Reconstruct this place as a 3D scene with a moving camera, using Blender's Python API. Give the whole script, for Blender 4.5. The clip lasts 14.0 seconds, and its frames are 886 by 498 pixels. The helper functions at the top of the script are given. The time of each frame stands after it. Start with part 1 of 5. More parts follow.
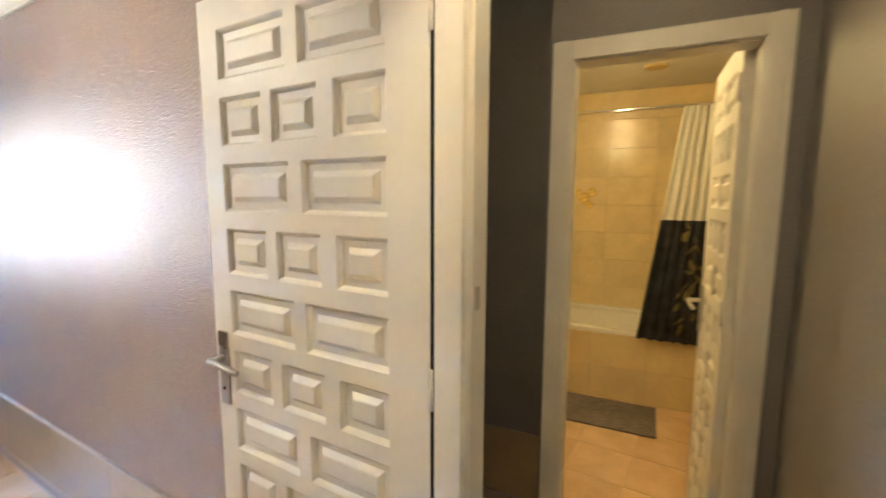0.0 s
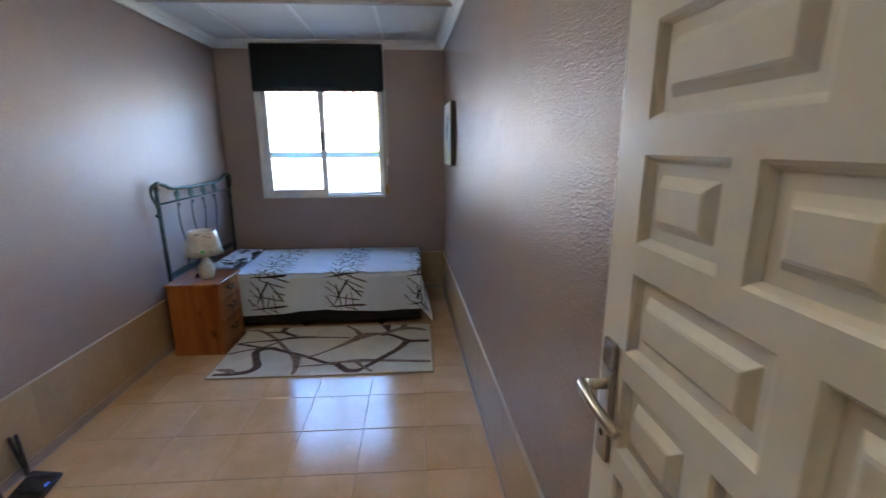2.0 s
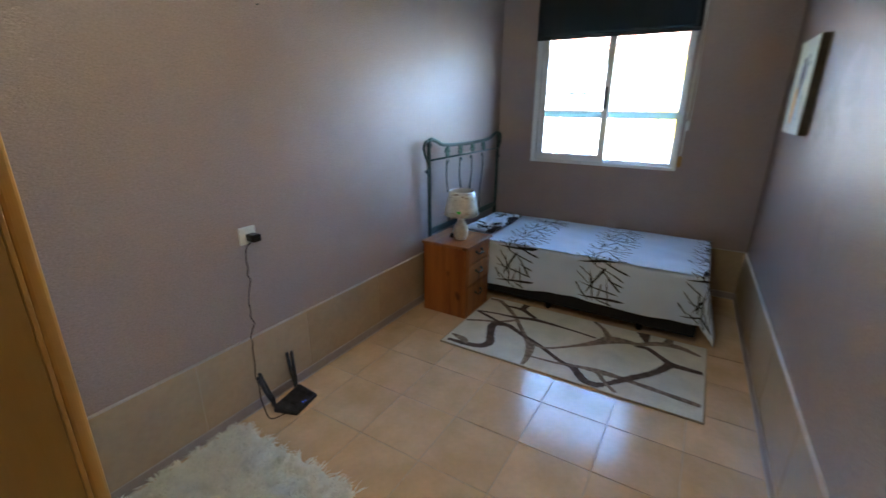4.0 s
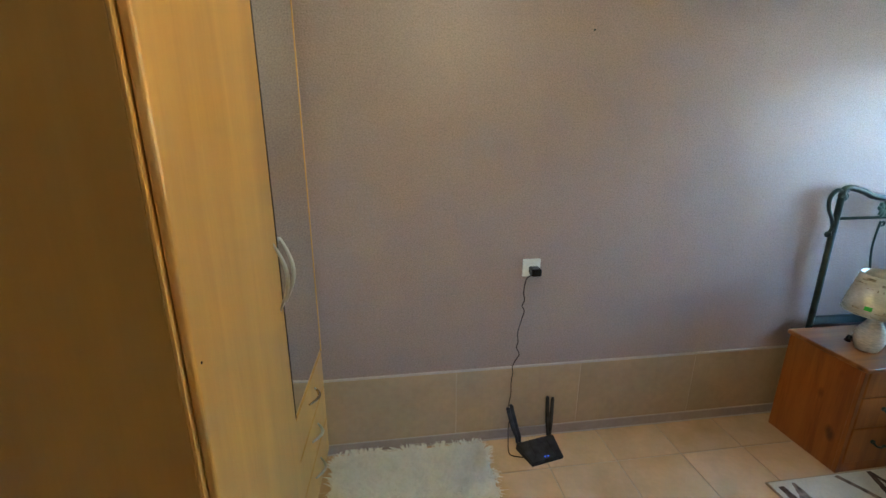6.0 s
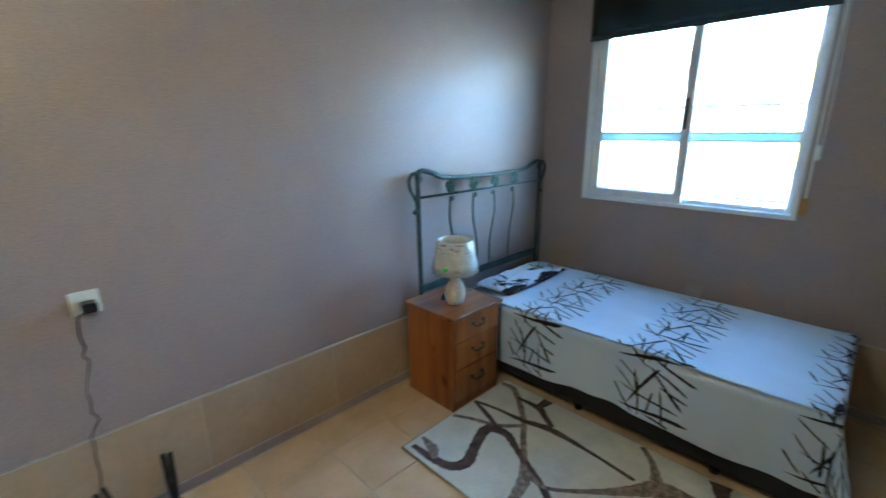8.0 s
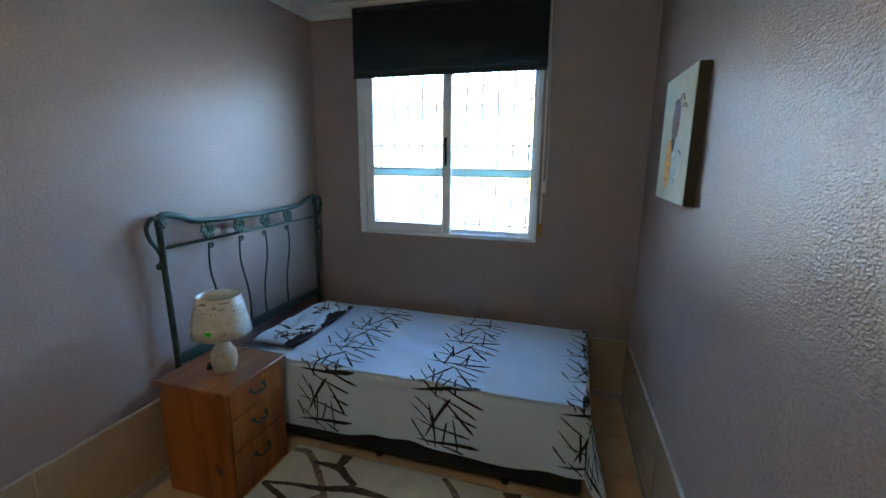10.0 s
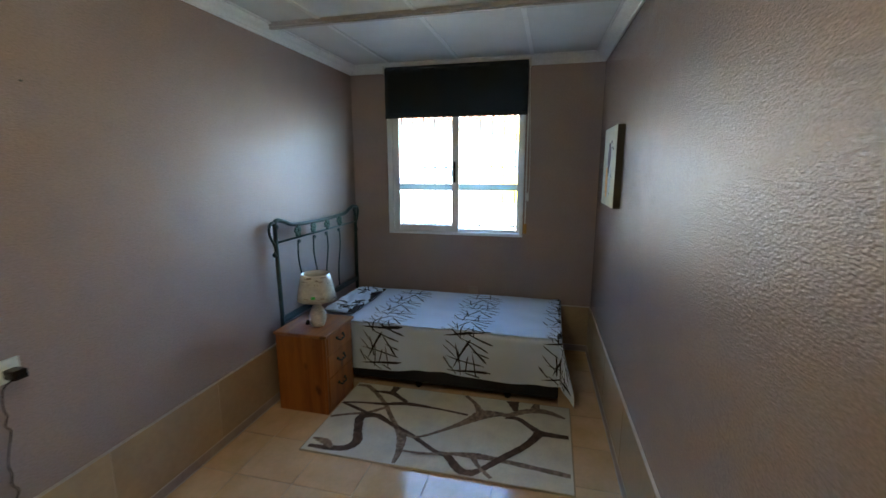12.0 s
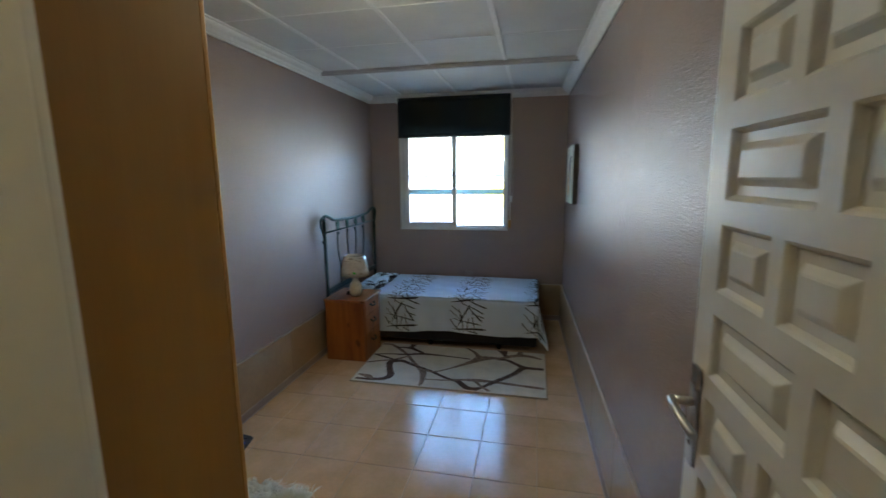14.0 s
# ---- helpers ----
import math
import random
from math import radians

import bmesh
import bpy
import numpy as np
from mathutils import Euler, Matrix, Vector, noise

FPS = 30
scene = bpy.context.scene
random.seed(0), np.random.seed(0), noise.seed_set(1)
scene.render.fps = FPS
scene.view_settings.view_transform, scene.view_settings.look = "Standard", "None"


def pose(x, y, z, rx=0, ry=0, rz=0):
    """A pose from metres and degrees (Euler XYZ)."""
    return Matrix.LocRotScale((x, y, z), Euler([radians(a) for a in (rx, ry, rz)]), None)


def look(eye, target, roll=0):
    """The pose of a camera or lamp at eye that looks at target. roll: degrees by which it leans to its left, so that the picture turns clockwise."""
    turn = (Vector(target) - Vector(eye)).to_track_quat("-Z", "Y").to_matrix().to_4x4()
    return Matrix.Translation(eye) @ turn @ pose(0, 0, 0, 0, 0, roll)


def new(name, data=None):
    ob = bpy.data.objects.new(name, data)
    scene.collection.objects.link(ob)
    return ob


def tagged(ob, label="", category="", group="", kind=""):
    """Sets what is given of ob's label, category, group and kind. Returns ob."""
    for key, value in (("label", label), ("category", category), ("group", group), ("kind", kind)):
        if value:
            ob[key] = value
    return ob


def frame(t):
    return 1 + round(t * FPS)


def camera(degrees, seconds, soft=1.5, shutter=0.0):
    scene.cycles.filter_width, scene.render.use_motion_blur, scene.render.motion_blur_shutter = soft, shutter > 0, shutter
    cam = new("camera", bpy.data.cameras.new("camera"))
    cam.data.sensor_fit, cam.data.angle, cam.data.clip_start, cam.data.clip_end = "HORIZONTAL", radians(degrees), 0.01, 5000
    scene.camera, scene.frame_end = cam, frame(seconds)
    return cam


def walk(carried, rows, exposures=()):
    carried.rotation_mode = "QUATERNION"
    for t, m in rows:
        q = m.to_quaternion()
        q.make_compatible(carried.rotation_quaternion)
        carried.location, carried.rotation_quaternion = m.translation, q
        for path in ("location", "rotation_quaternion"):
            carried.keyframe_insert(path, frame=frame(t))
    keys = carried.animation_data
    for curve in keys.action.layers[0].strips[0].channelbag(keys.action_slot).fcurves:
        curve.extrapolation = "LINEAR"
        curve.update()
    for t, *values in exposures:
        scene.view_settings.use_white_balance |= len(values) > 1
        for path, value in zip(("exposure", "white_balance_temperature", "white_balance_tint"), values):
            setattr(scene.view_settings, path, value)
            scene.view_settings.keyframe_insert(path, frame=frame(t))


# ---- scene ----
cam = camera(91.1, 14.0, 1.5, 0.4)
PATH = [
    (0, (0.204, 0.32, 1.572), (-0.838, 2.01, 1.331), 0.2),
    (0.5, (0.11, 0.486, 1.561), (-1.299, 1.857, 1.193), -0.2),
    (1, (-0.028, 0.575, 1.544), (-1.723, 1.537, 1.094), -0.4),
    (1.5, (-0.157, 0.633, 1.518), (-2.018, 1.204, 1.058), -0.2),
    (2, (-0.333, 0.706, 1.496), (-2.275, 0.824, 1.032), -0.25),
    (2.2, (-0.398, 0.731, 1.486), (-2.343, 0.706, 1.021), 0.0),
    (4.3, (-0.944, 0.592, 1.48), (-2.422, -0.598, 0.85), 0.0),
    (4.5, (-1.021, 0.612, 1.485), (-2.36, -0.738, 0.864), -0.2),
    (5, (-1.195, 0.609, 1.532), (-2.057, -1.083, 0.904), 0.0),
    (5.5, (-1.295, 0.606, 1.54), (-1.755, -1.251, 0.957), -0.1),
    (6, (-1.366, 0.625, 1.54), (-1.638, -1.273, 0.97), 0.2),
    (6.5, (-1.408, 0.626, 1.535), (-1.769, -1.252, 0.951), 0.5),
    (7, (-1.543, 0.622, 1.492), (-2.178, -1.186, 0.921), 0.2),
    (7.5, (-1.705, 0.603, 1.494), (-2.702, -1.026, 0.902), 0.3),
    (8, (-1.916, 0.673, 1.459), (-3.275, -0.695, 0.93), -0.4),
    (8.5, (-2.05, 0.703, 1.411), (-3.615, -0.459, 0.964), -0.7),
    (9, (-2.127, 0.65, 1.449), (-3.85, -0.273, 1.024), -0.1),
    (9.2, (-2.134, 0.646, 1.463), (-3.9, -0.19, 1.038), 0.2),
    (11.3, (-1.539, 0.562, 1.544), (-3.461, 0.152, 1.169), -0.0),
    (11.5, (-1.397, 0.59, 1.556), (-3.317, 0.175, 1.182), -0.1),
    (12, (-1.049, 0.629, 1.589), (-2.955, 0.152, 1.215), -0.1),
    (12.5, (-0.76, 0.687, 1.61), (-2.651, 0.156, 1.233), -1.2),
    (13, (-0.474, 0.707, 1.591), (-2.356, 0.133, 1.232), -1.1),
    (13.5, (-0.246, 0.705, 1.588), (-2.106, 0.05, 1.254), -0.5),
    (14, (-0.037, 0.684, 1.575), (-1.966, 0.273, 1.247), -0.5),
]
EXPOSURES = [(0, 7.0, 6550, 8), (0.5, 6.80, 6500, 8), (1, 6.46, 6350, 9), (1.5, 5.96, 6200, 6), (2, 5.56, 6200, 6), (5, 5.60, 6150, -3), (6, 5.97, 6450, -5), (7, 6.20, 6000, -6), (8, 5.96, 5600, -10), (8.5, 5.51, 5550, -11), (9, 5.26, 5600, -8), (12, 5.16, 6600, -3), (13, 5.16, 6400, -4), (14, 5.11, 6100, -4)]
walk(cam, [(t, look(eye, target, roll)) for t, eye, target, roll in PATH], EXPOSURES)
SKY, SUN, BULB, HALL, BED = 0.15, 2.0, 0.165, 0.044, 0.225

# ---- world, sun and exposure ----
world = bpy.data.worlds.new("sky")
scene.world = world
world.use_nodes = True
wn = world.node_tree.nodes
sky = wn.new("ShaderNodeTexSky")
sky.sky_type = "NISHITA"
sky.sun_disc = False
sky.sun_elevation, sky.sun_rotation = radians(48), radians(110)
sky.dust_density, sky.ozone_density = 0.3, 6.0
wn["Background"].inputs["Strength"].default_value = SKY
world.node_tree.links.new(sky.outputs["Color"], wn["Background"].inputs["Color"])
sun_data = bpy.data.lights.new("sun", "SUN")
sun_data.energy, sun_data.angle, sun_data.color = SUN, radians(0.5), (1.0, 0.95, 0.87)
sun = new("sun", sun_data)
sun.matrix_world = look((6.3, -2.3, 7.4), (0, 0, 0))


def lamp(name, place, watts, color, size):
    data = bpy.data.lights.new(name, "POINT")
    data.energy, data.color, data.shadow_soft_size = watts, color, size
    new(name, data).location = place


# weak fill light added in the hall, above the view
lamp("hall_fill", (0.06, 0.62, 2.35), HALL, (1.0, 0.80, 0.55), 0.12)
# warm fill light added to the bedroom, kept out of view
lamp("bedroom_fill", (-1.80, 0.05, 2.27), BED, (1.0, 0.92, 0.79), 0.2)


# ---- mesh tools ----
def face_smooth(faces, on=True):
    for f in faces:
        f.smooth = on


def box(bm, x0, x1, y0, y1, z0, z1, bevel=0.0, seg=1):
    """A box between the given planes, its edges rounded by bevel metres."""
    m = Matrix.LocRotScale(((x0 + x1) / 2, (y0 + y1) / 2, (z0 + z1) / 2), None, (abs(x1 - x0), abs(y1 - y0), abs(z1 - z0)))
    vs = bmesh.ops.create_cube(bm, size=1.0, matrix=m)["verts"]
    if bevel:
        es = list({e for v in vs for e in v.link_edges})
        bmesh.ops.bevel(bm, geom=es, offset=bevel, segments=seg, profile=0.6, affect="EDGES")
    return bm


def bbox(x0, x1, y0, y1, z0, z1, bevel=0.0, seg=1):
    return box(bmesh.new(), x0, x1, y0, y1, z0, z1, bevel, seg)


def tube(bm, pts, r, seg=8):
    """A round bar along the points; r is one radius or one for each point."""
    pts = [Vector(p) for p in pts]
    rs = r if isinstance(r, (list, tuple)) else [r] * len(pts)
    rings, side = [], None
    for i, p in enumerate(pts):
        d = (pts[min(i + 1, len(pts) - 1)] - pts[max(i - 1, 0)]).normalized()
        if side is None:
            side = d.orthogonal().normalized()
        side = (side - d * side.dot(d)).normalized()
        up = d.cross(side)
        rings.append([bm.verts.new(p + (side * math.cos(a) + up * math.sin(a)) * rs[i]) for a in (2 * math.pi * k / seg for k in range(seg))])
    for a, b in zip(rings, rings[1:]):
        for k in range(seg):
            bm.faces.new((a[k], a[(k + 1) % seg], b[(k + 1) % seg], b[k])).smooth = True
    bm.faces.new(rings[0][::-1])
    bm.faces.new(rings[-1])
    return bm


def lathe(bm, prof, seg=24, cx=0.0, cy=0.0):
    rings = [[bm.verts.new((cx + r * math.cos(2 * math.pi * k / seg), cy + r * math.sin(2 * math.pi * k / seg), z)) for k in range(seg)] for r, z in prof]
    for a, b in zip(rings, rings[1:]):
        for k in range(seg):
            bm.faces.new((a[k], a[(k + 1) % seg], b[(k + 1) % seg], b[k])).smooth = True
    if prof[0][0] > 1e-4:
        bm.faces.new(rings[0][::-1])
    if prof[-1][0] > 1e-4:
        bm.faces.new(rings[-1])
    return bm


def smoothline(pts, n=6):
    """A Catmull-Rom line through the points, n steps a stretch."""
    p = [Vector(q) for q in pts]
    p = [2 * p[0] - p[1]] + p + [2 * p[-1] - p[-2]]
    out = []
    for i in range(1, len(p) - 2):
        a, b, c, d = p[i - 1:i + 3]
        for k in range(n):
            t = k / n
            out.append(0.5 * (2 * b + (c - a) * t + (2 * a - 5 * b + 4 * c - d) * t * t + (3 * b - a - 3 * c + d) * t ** 3))
    return out + [p[-2]]


def mesh_of(bm, name):
    me = bpy.data.meshes.new(name)
    bmesh.ops.recalc_face_normals(bm, faces=bm.faces)
    bm.to_mesh(me)
    bm.free()
    return me


def part(name, bm, material, parent=None, label=""):
    """One mesh object, under a thing or a part where one is given."""
    me = mesh_of(bm, name)
    me.materials.append(material)
    ob = new(name, me)
    ob.parent = parent
    return tagged(ob, label) if label else ob


def thing(name, m, label, category, group="", kind=""):
    """An Empty at a thing's base."""
    ob = new(name)
    ob.empty_display_size = 0.1
    ob.matrix_world = m
    return tagged(ob, label, category, group, kind)


def solid(name, bm, material, label, category="", kind="structure"):
    return tagged(part(name, bm, material), label, category, "", kind)


# ---- materials ----
def nodes_of(name):
    m = bpy.data.materials.new(name)
    m.use_nodes = True
    t = m.node_tree
    return m, t.nodes, t.links, t.nodes["Principled BSDF"]


def surface(name, base, rough=0.6, metal=0.0, var=0.12, scale=2.5, grain=60.0, grain_var=0.06, bump=0.1, depth=0.002, stretch=(1, 1, 1), piece=0.0, tint=None, rough_var=0.08, spec=0.5, sheen=0.0):
    """A painted, plain or stone surface: stains at a large scale, grain at a small one, both also in the relief."""
    m, n, l, p = nodes_of(name)
    tc, mp = n.new("ShaderNodeTexCoord"), n.new("ShaderNodeMapping")
    mp.inputs["Scale"].default_value = stretch
    l.new(tc.outputs["Object"], mp.inputs["Vector"])
    big, fine = n.new("ShaderNodeTexNoise"), n.new("ShaderNodeTexNoise")
    big.inputs["Scale"].default_value, fine.inputs["Scale"].default_value = scale, grain
    big.inputs["Detail"].default_value, fine.inputs["Detail"].default_value = 5, 4
    l.new(tc.outputs["Object"], big.inputs["Vector"])
    l.new(mp.outputs["Vector"], fine.inputs["Vector"])
    if piece:
        info = n.new("ShaderNodeObjectInfo")
        off = n.new("ShaderNodeVectorMath")
        off.operation = "MULTIPLY_ADD"
        off.inputs[1].default_value = (1, 1, 1)
        sc = n.new("ShaderNodeMath")
        sc.operation = "MULTIPLY"
        sc.inputs[1].default_value = 37.0
        l.new(info.outputs["Random"], sc.inputs[0])
        l.new(tc.outputs["Object"], off.inputs[0])
        l.new(sc.outputs[0], off.inputs[2])
        l.new(off.outputs[0], big.inputs["Vector"])
    mix = n.new("ShaderNodeMix")
    mix.data_type = "RGBA"
    c = Vector(base)
    dark = c * (1 - 1.6 * var)
    light = Vector(tint) if tint else c * (1 + 1.2 * var)
    mix.inputs["A"].default_value, mix.inputs["B"].default_value = (*dark, 1), (*light, 1)
    ramp = n.new("ShaderNodeMapRange")
    ramp.inputs["From Min"].default_value, ramp.inputs["From Max"].default_value = 0.3, 0.7
    l.new(big.outputs["Fac"], ramp.inputs["Value"])
    l.new(ramp.outputs[0], mix.inputs["Factor"])
    hsv = n.new("ShaderNodeHueSaturation")
    val = n.new("ShaderNodeMapRange")
    val.inputs["From Min"].default_value, val.inputs["From Max"].default_value = 0.3, 0.7
    val.inputs["To Min"].default_value, val.inputs["To Max"].default_value = 1 - grain_var, 1 + grain_var
    l.new(fine.outputs["Fac"], val.inputs["Value"])
    last = val.outputs[0]
    if piece:
        pr = n.new("ShaderNodeMapRange")
        pr.inputs["To Min"].default_value, pr.inputs["To Max"].default_value = 1 - piece, 1 + piece
        l.new(info.outputs["Random"], pr.inputs["Value"])
        mul = n.new("ShaderNodeMath")
        mul.operation = "MULTIPLY"
        l.new(pr.outputs[0], mul.inputs[0])
        l.new(last, mul.inputs[1])
        last = mul.outputs[0]
    l.new(last, hsv.inputs["Value"])
    l.new(mix.outputs["Result"], hsv.inputs["Color"])
    l.new(hsv.outputs["Color"], p.inputs["Base Color"])
    rr = n.new("ShaderNodeMapRange")
    rr.inputs["To Min"].default_value, rr.inputs["To Max"].default_value = max(rough - rough_var, 0.02), min(rough + rough_var, 1)
    l.new(big.outputs["Fac"], rr.inputs["Value"])
    l.new(rr.outputs[0], p.inputs["Roughness"])
    p.inputs["Metallic"].default_value = metal
    p.inputs["Specular IOR Level"].default_value = spec
    p.inputs["Sheen Weight"].default_value = sheen
    if bump:
        b = n.new("ShaderNodeBump")
        b.inputs["Strength"].default_value, b.inputs["Distance"].default_value = bump, depth
        l.new(fine.outputs["Fac"], b.inputs["Height"])
        l.new(b.outputs["Normal"], p.inputs["Normal"])
    return m


def wood(name, light, dark, axis=2, rough=0.35, knots=0.0, ring=9.0, contrast=1.0, coat=0.15):
    """Sawn wood with its grain along one axis, and knots where asked for."""
    m, n, l, p = nodes_of(name)
    tc, mp = n.new("ShaderNodeTexCoord"), n.new("ShaderNodeMapping")
    s = [1.0, 1.0, 1.0]
    s[axis] = 0.07
    mp.inputs["Scale"].default_value = s
    l.new(tc.outputs["Object"], mp.inputs["Vector"])
    a, b = n.new("ShaderNodeTexNoise"), n.new("ShaderNodeTexNoise")
    a.inputs["Scale"].default_value, b.inputs["Scale"].default_value = ring, 140.0
    a.inputs["Detail"].default_value, a.inputs["Distortion"].default_value = 6, 0.6
    b.inputs["Detail"].default_value = 3
    l.new(mp.outputs[0], a.inputs["Vector"])
    l.new(mp.outputs[0], b.inputs["Vector"])
    ramp = n.new("ShaderNodeValToRGB")
    ramp.color_ramp.elements[0].position, ramp.color_ramp.elements[1].position = 0.5 - 0.2 / contrast, 0.5 + 0.2 / contrast
    ramp.color_ramp.elements[0].color, ramp.color_ramp.elements[1].color = (*dark, 1), (*light, 1)
    add = n.new("ShaderNodeMath")
    add.operation = "MULTIPLY_ADD"
    add.inputs[1].default_value, add.inputs[2].default_value = 0.22, -0.11
    l.new(b.outputs["Fac"], add.inputs[0])
    sm = n.new("ShaderNodeMath")
    l.new(a.outputs["Fac"], sm.inputs[0])
    l.new(add.outputs[0], sm.inputs[1])
    l.new(sm.outputs[0], ramp.inputs["Fac"])
    col = ramp.outputs["Color"]
    if knots:
        ms = n.new("ShaderNodeMapping")
        q = [1.0, 1.0, 1.0]
        q[axis] = 0.6
        ms.inputs["Scale"].default_value = q
        l.new(tc.outputs["Object"], ms.inputs["Vector"])
        v = n.new("ShaderNodeTexVoronoi")
        v.inputs["Scale"].default_value = 9.0
        l.new(ms.outputs[0], v.inputs["Vector"])
        kr = n.new("ShaderNodeMapRange")
        kr.inputs["From Min"].default_value, kr.inputs["From Max"].default_value = 0.07, 0.21
        kr.inputs["To Min"].default_value, kr.inputs["To Max"].default_value = knots, 0.0
        l.new(v.outputs["Distance"], kr.inputs["Value"])
        km = n.new("ShaderNodeMix")
        km.data_type = "RGBA"
        km.inputs["B"].default_value = (dark[0] * 0.35, dark[1] * 0.3, dark[2] * 0.3, 1)
        l.new(kr.outputs[0], km.inputs["Factor"])
        l.new(col, km.inputs["A"])
        col = km.outputs["Result"]
    l.new(col, p.inputs["Base Color"])
    rr = n.new("ShaderNodeMapRange")
    rr.inputs["To Min"].default_value, rr.inputs["To Max"].default_value = rough - 0.05, rough + 0.08
    l.new(a.outputs["Fac"], rr.inputs["Value"])
    l.new(rr.outputs[0], p.inputs["Roughness"])
    p.inputs["Coat Weight"].default_value, p.inputs["Coat Roughness"].default_value = coat, 0.25
    bp = n.new("ShaderNodeBump")
    bp.inputs["Strength"].default_value, bp.inputs["Distance"].default_value = 0.12, 0.001
    l.new(b.outputs["Fac"], bp.inputs["Height"])
    l.new(bp.outputs[0], p.inputs["Normal"])
    return m


def stucco(name, base, rough=0.36, bump=0.55, spec=0.5):
    """Satin paint over a dragged, pimpled plaster: fine relief, longer along the wall than up it."""
    m, n, l, p = nodes_of(name)
    tc, mp = n.new("ShaderNodeTexCoord"), n.new("ShaderNodeMapping")
    mp.inputs["Scale"].default_value = (0.8, 0.8, 1.0)
    l.new(tc.outputs["Object"], mp.inputs["Vector"])
    big, mid, fine, tone = (n.new("ShaderNodeTexNoise") for _ in range(4))
    for q, sc, d in ((big, 1.3, 3), (mid, 185.0, 2), (fine, 420.0, 1), (tone, 7.0, 5)):
        q.inputs["Scale"].default_value, q.inputs["Detail"].default_value = sc, d
    l.new(tc.outputs["Object"], big.inputs["Vector"])
    l.new(tc.outputs["Object"], tone.inputs["Vector"])
    l.new(mp.outputs[0], mid.inputs["Vector"])
    l.new(mp.outputs[0], fine.inputs["Vector"])
    mid.inputs["Distortion"].default_value = 0.35
    mix = n.new("ShaderNodeMix")
    mix.data_type = "RGBA"
    c = Vector(base)
    mix.inputs["A"].default_value, mix.inputs["B"].default_value = (*(c * 0.9), 1), (*(c * 1.08), 1)
    sm = n.new("ShaderNodeMath")
    sm.operation = "MULTIPLY_ADD"
    sm.inputs[1].default_value = 0.5
    half = n.new("ShaderNodeMath")
    half.operation = "MULTIPLY"
    half.inputs[1].default_value = 0.5
    l.new(big.outputs["Fac"], half.inputs[0])
    l.new(tone.outputs["Fac"], sm.inputs[0])
    l.new(half.outputs[0], sm.inputs[2])
    l.new(sm.outputs[0], mix.inputs["Factor"])
    # relief shading put into the colour: hollows darker, pimples lighter
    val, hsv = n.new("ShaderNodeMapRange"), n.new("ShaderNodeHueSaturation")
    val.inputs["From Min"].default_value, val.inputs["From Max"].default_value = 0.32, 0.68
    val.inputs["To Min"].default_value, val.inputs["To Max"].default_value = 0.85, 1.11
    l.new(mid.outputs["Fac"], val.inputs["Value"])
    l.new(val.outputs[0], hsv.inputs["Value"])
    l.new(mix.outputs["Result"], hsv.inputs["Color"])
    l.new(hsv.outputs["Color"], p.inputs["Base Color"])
    rr = n.new("ShaderNodeMapRange")
    rr.inputs["To Min"].default_value, rr.inputs["To Max"].default_value = rough - 0.055, rough + 0.055
    l.new(tone.outputs["Fac"], rr.inputs["Value"])
    l.new(rr.outputs[0], p.inputs["Roughness"])
    h = n.new("ShaderNodeMath")
    h.operation = "MULTIPLY_ADD"
    h.inputs[1].default_value = 0.35
    l.new(fine.outputs["Fac"], h.inputs[0])
    l.new(mid.outputs["Fac"], h.inputs[2])
    # rounded pimples
    cell, sag = n.new("ShaderNodeTexVoronoi"), n.new("ShaderNodeMath")
    cell.feature = "SMOOTH_F1"
    cell.inputs["Scale"].default_value, cell.inputs["Smoothness"].default_value = 190.0, 0.4
    l.new(mp.outputs[0], cell.inputs["Vector"])
    sag.operation = "MULTIPLY_ADD"
    sag.inputs[1].default_value = -0.55
    l.new(cell.outputs["Distance"], sag.inputs[0])
    l.new(h.outputs[0], sag.inputs[2])
    b = n.new("ShaderNodeBump")
    b.inputs["Strength"].default_value, b.inputs["Distance"].default_value = bump, 0.0018
    # trowel drag: longer, lower waves along the wall
    mw, wave, drag = n.new("ShaderNodeMapping"), n.new("ShaderNodeTexNoise"), n.new("ShaderNodeMath")
    mw.inputs["Scale"].default_value = (0.55, 0.55, 1.25)
    l.new(tc.outputs["Object"], mw.inputs["Vector"])
    l.new(mw.outputs[0], wave.inputs["Vector"])
    wave.inputs["Scale"].default_value, wave.inputs["Detail"].default_value = 85.0, 3
    drag.operation = "MULTIPLY_ADD"
    drag.inputs[1].default_value = 0.8
    l.new(wave.outputs["Fac"], drag.inputs[0])
    l.new(sag.outputs[0], drag.inputs[2])
    l.new(drag.outputs[0], b.inputs["Height"])
    l.new(b.outputs[0], p.inputs["Normal"])
    p.inputs["Specular IOR Level"].default_value = spec
    return m


def glass(name, tint=(1, 1, 1)):
    m, n, l, p = nodes_of(name)
    p.inputs["Base Color"].default_value = (*tint, 1)
    p.inputs["Transmission Weight"].default_value = 1.0
    p.inputs["Roughness"].default_value = 0.0
    p.inputs["IOR"].default_value = 1.45
    return m


def mirror(name):
    m, n, l, p = nodes_of(name)
    p.inputs["Base Color"].default_value = (0.82, 0.84, 0.84, 1)
    p.inputs["Metallic"].default_value, p.inputs["Roughness"].default_value = 1.0, 0.015
    return m


def glow(name, color, strength):
    m, n, l, p = nodes_of(name)
    p.inputs["Base Color"].default_value = (*color, 1)
    p.inputs["Emission Color"].default_value, p.inputs["Emission Strength"].default_value = (*color, 1), strength
    return m


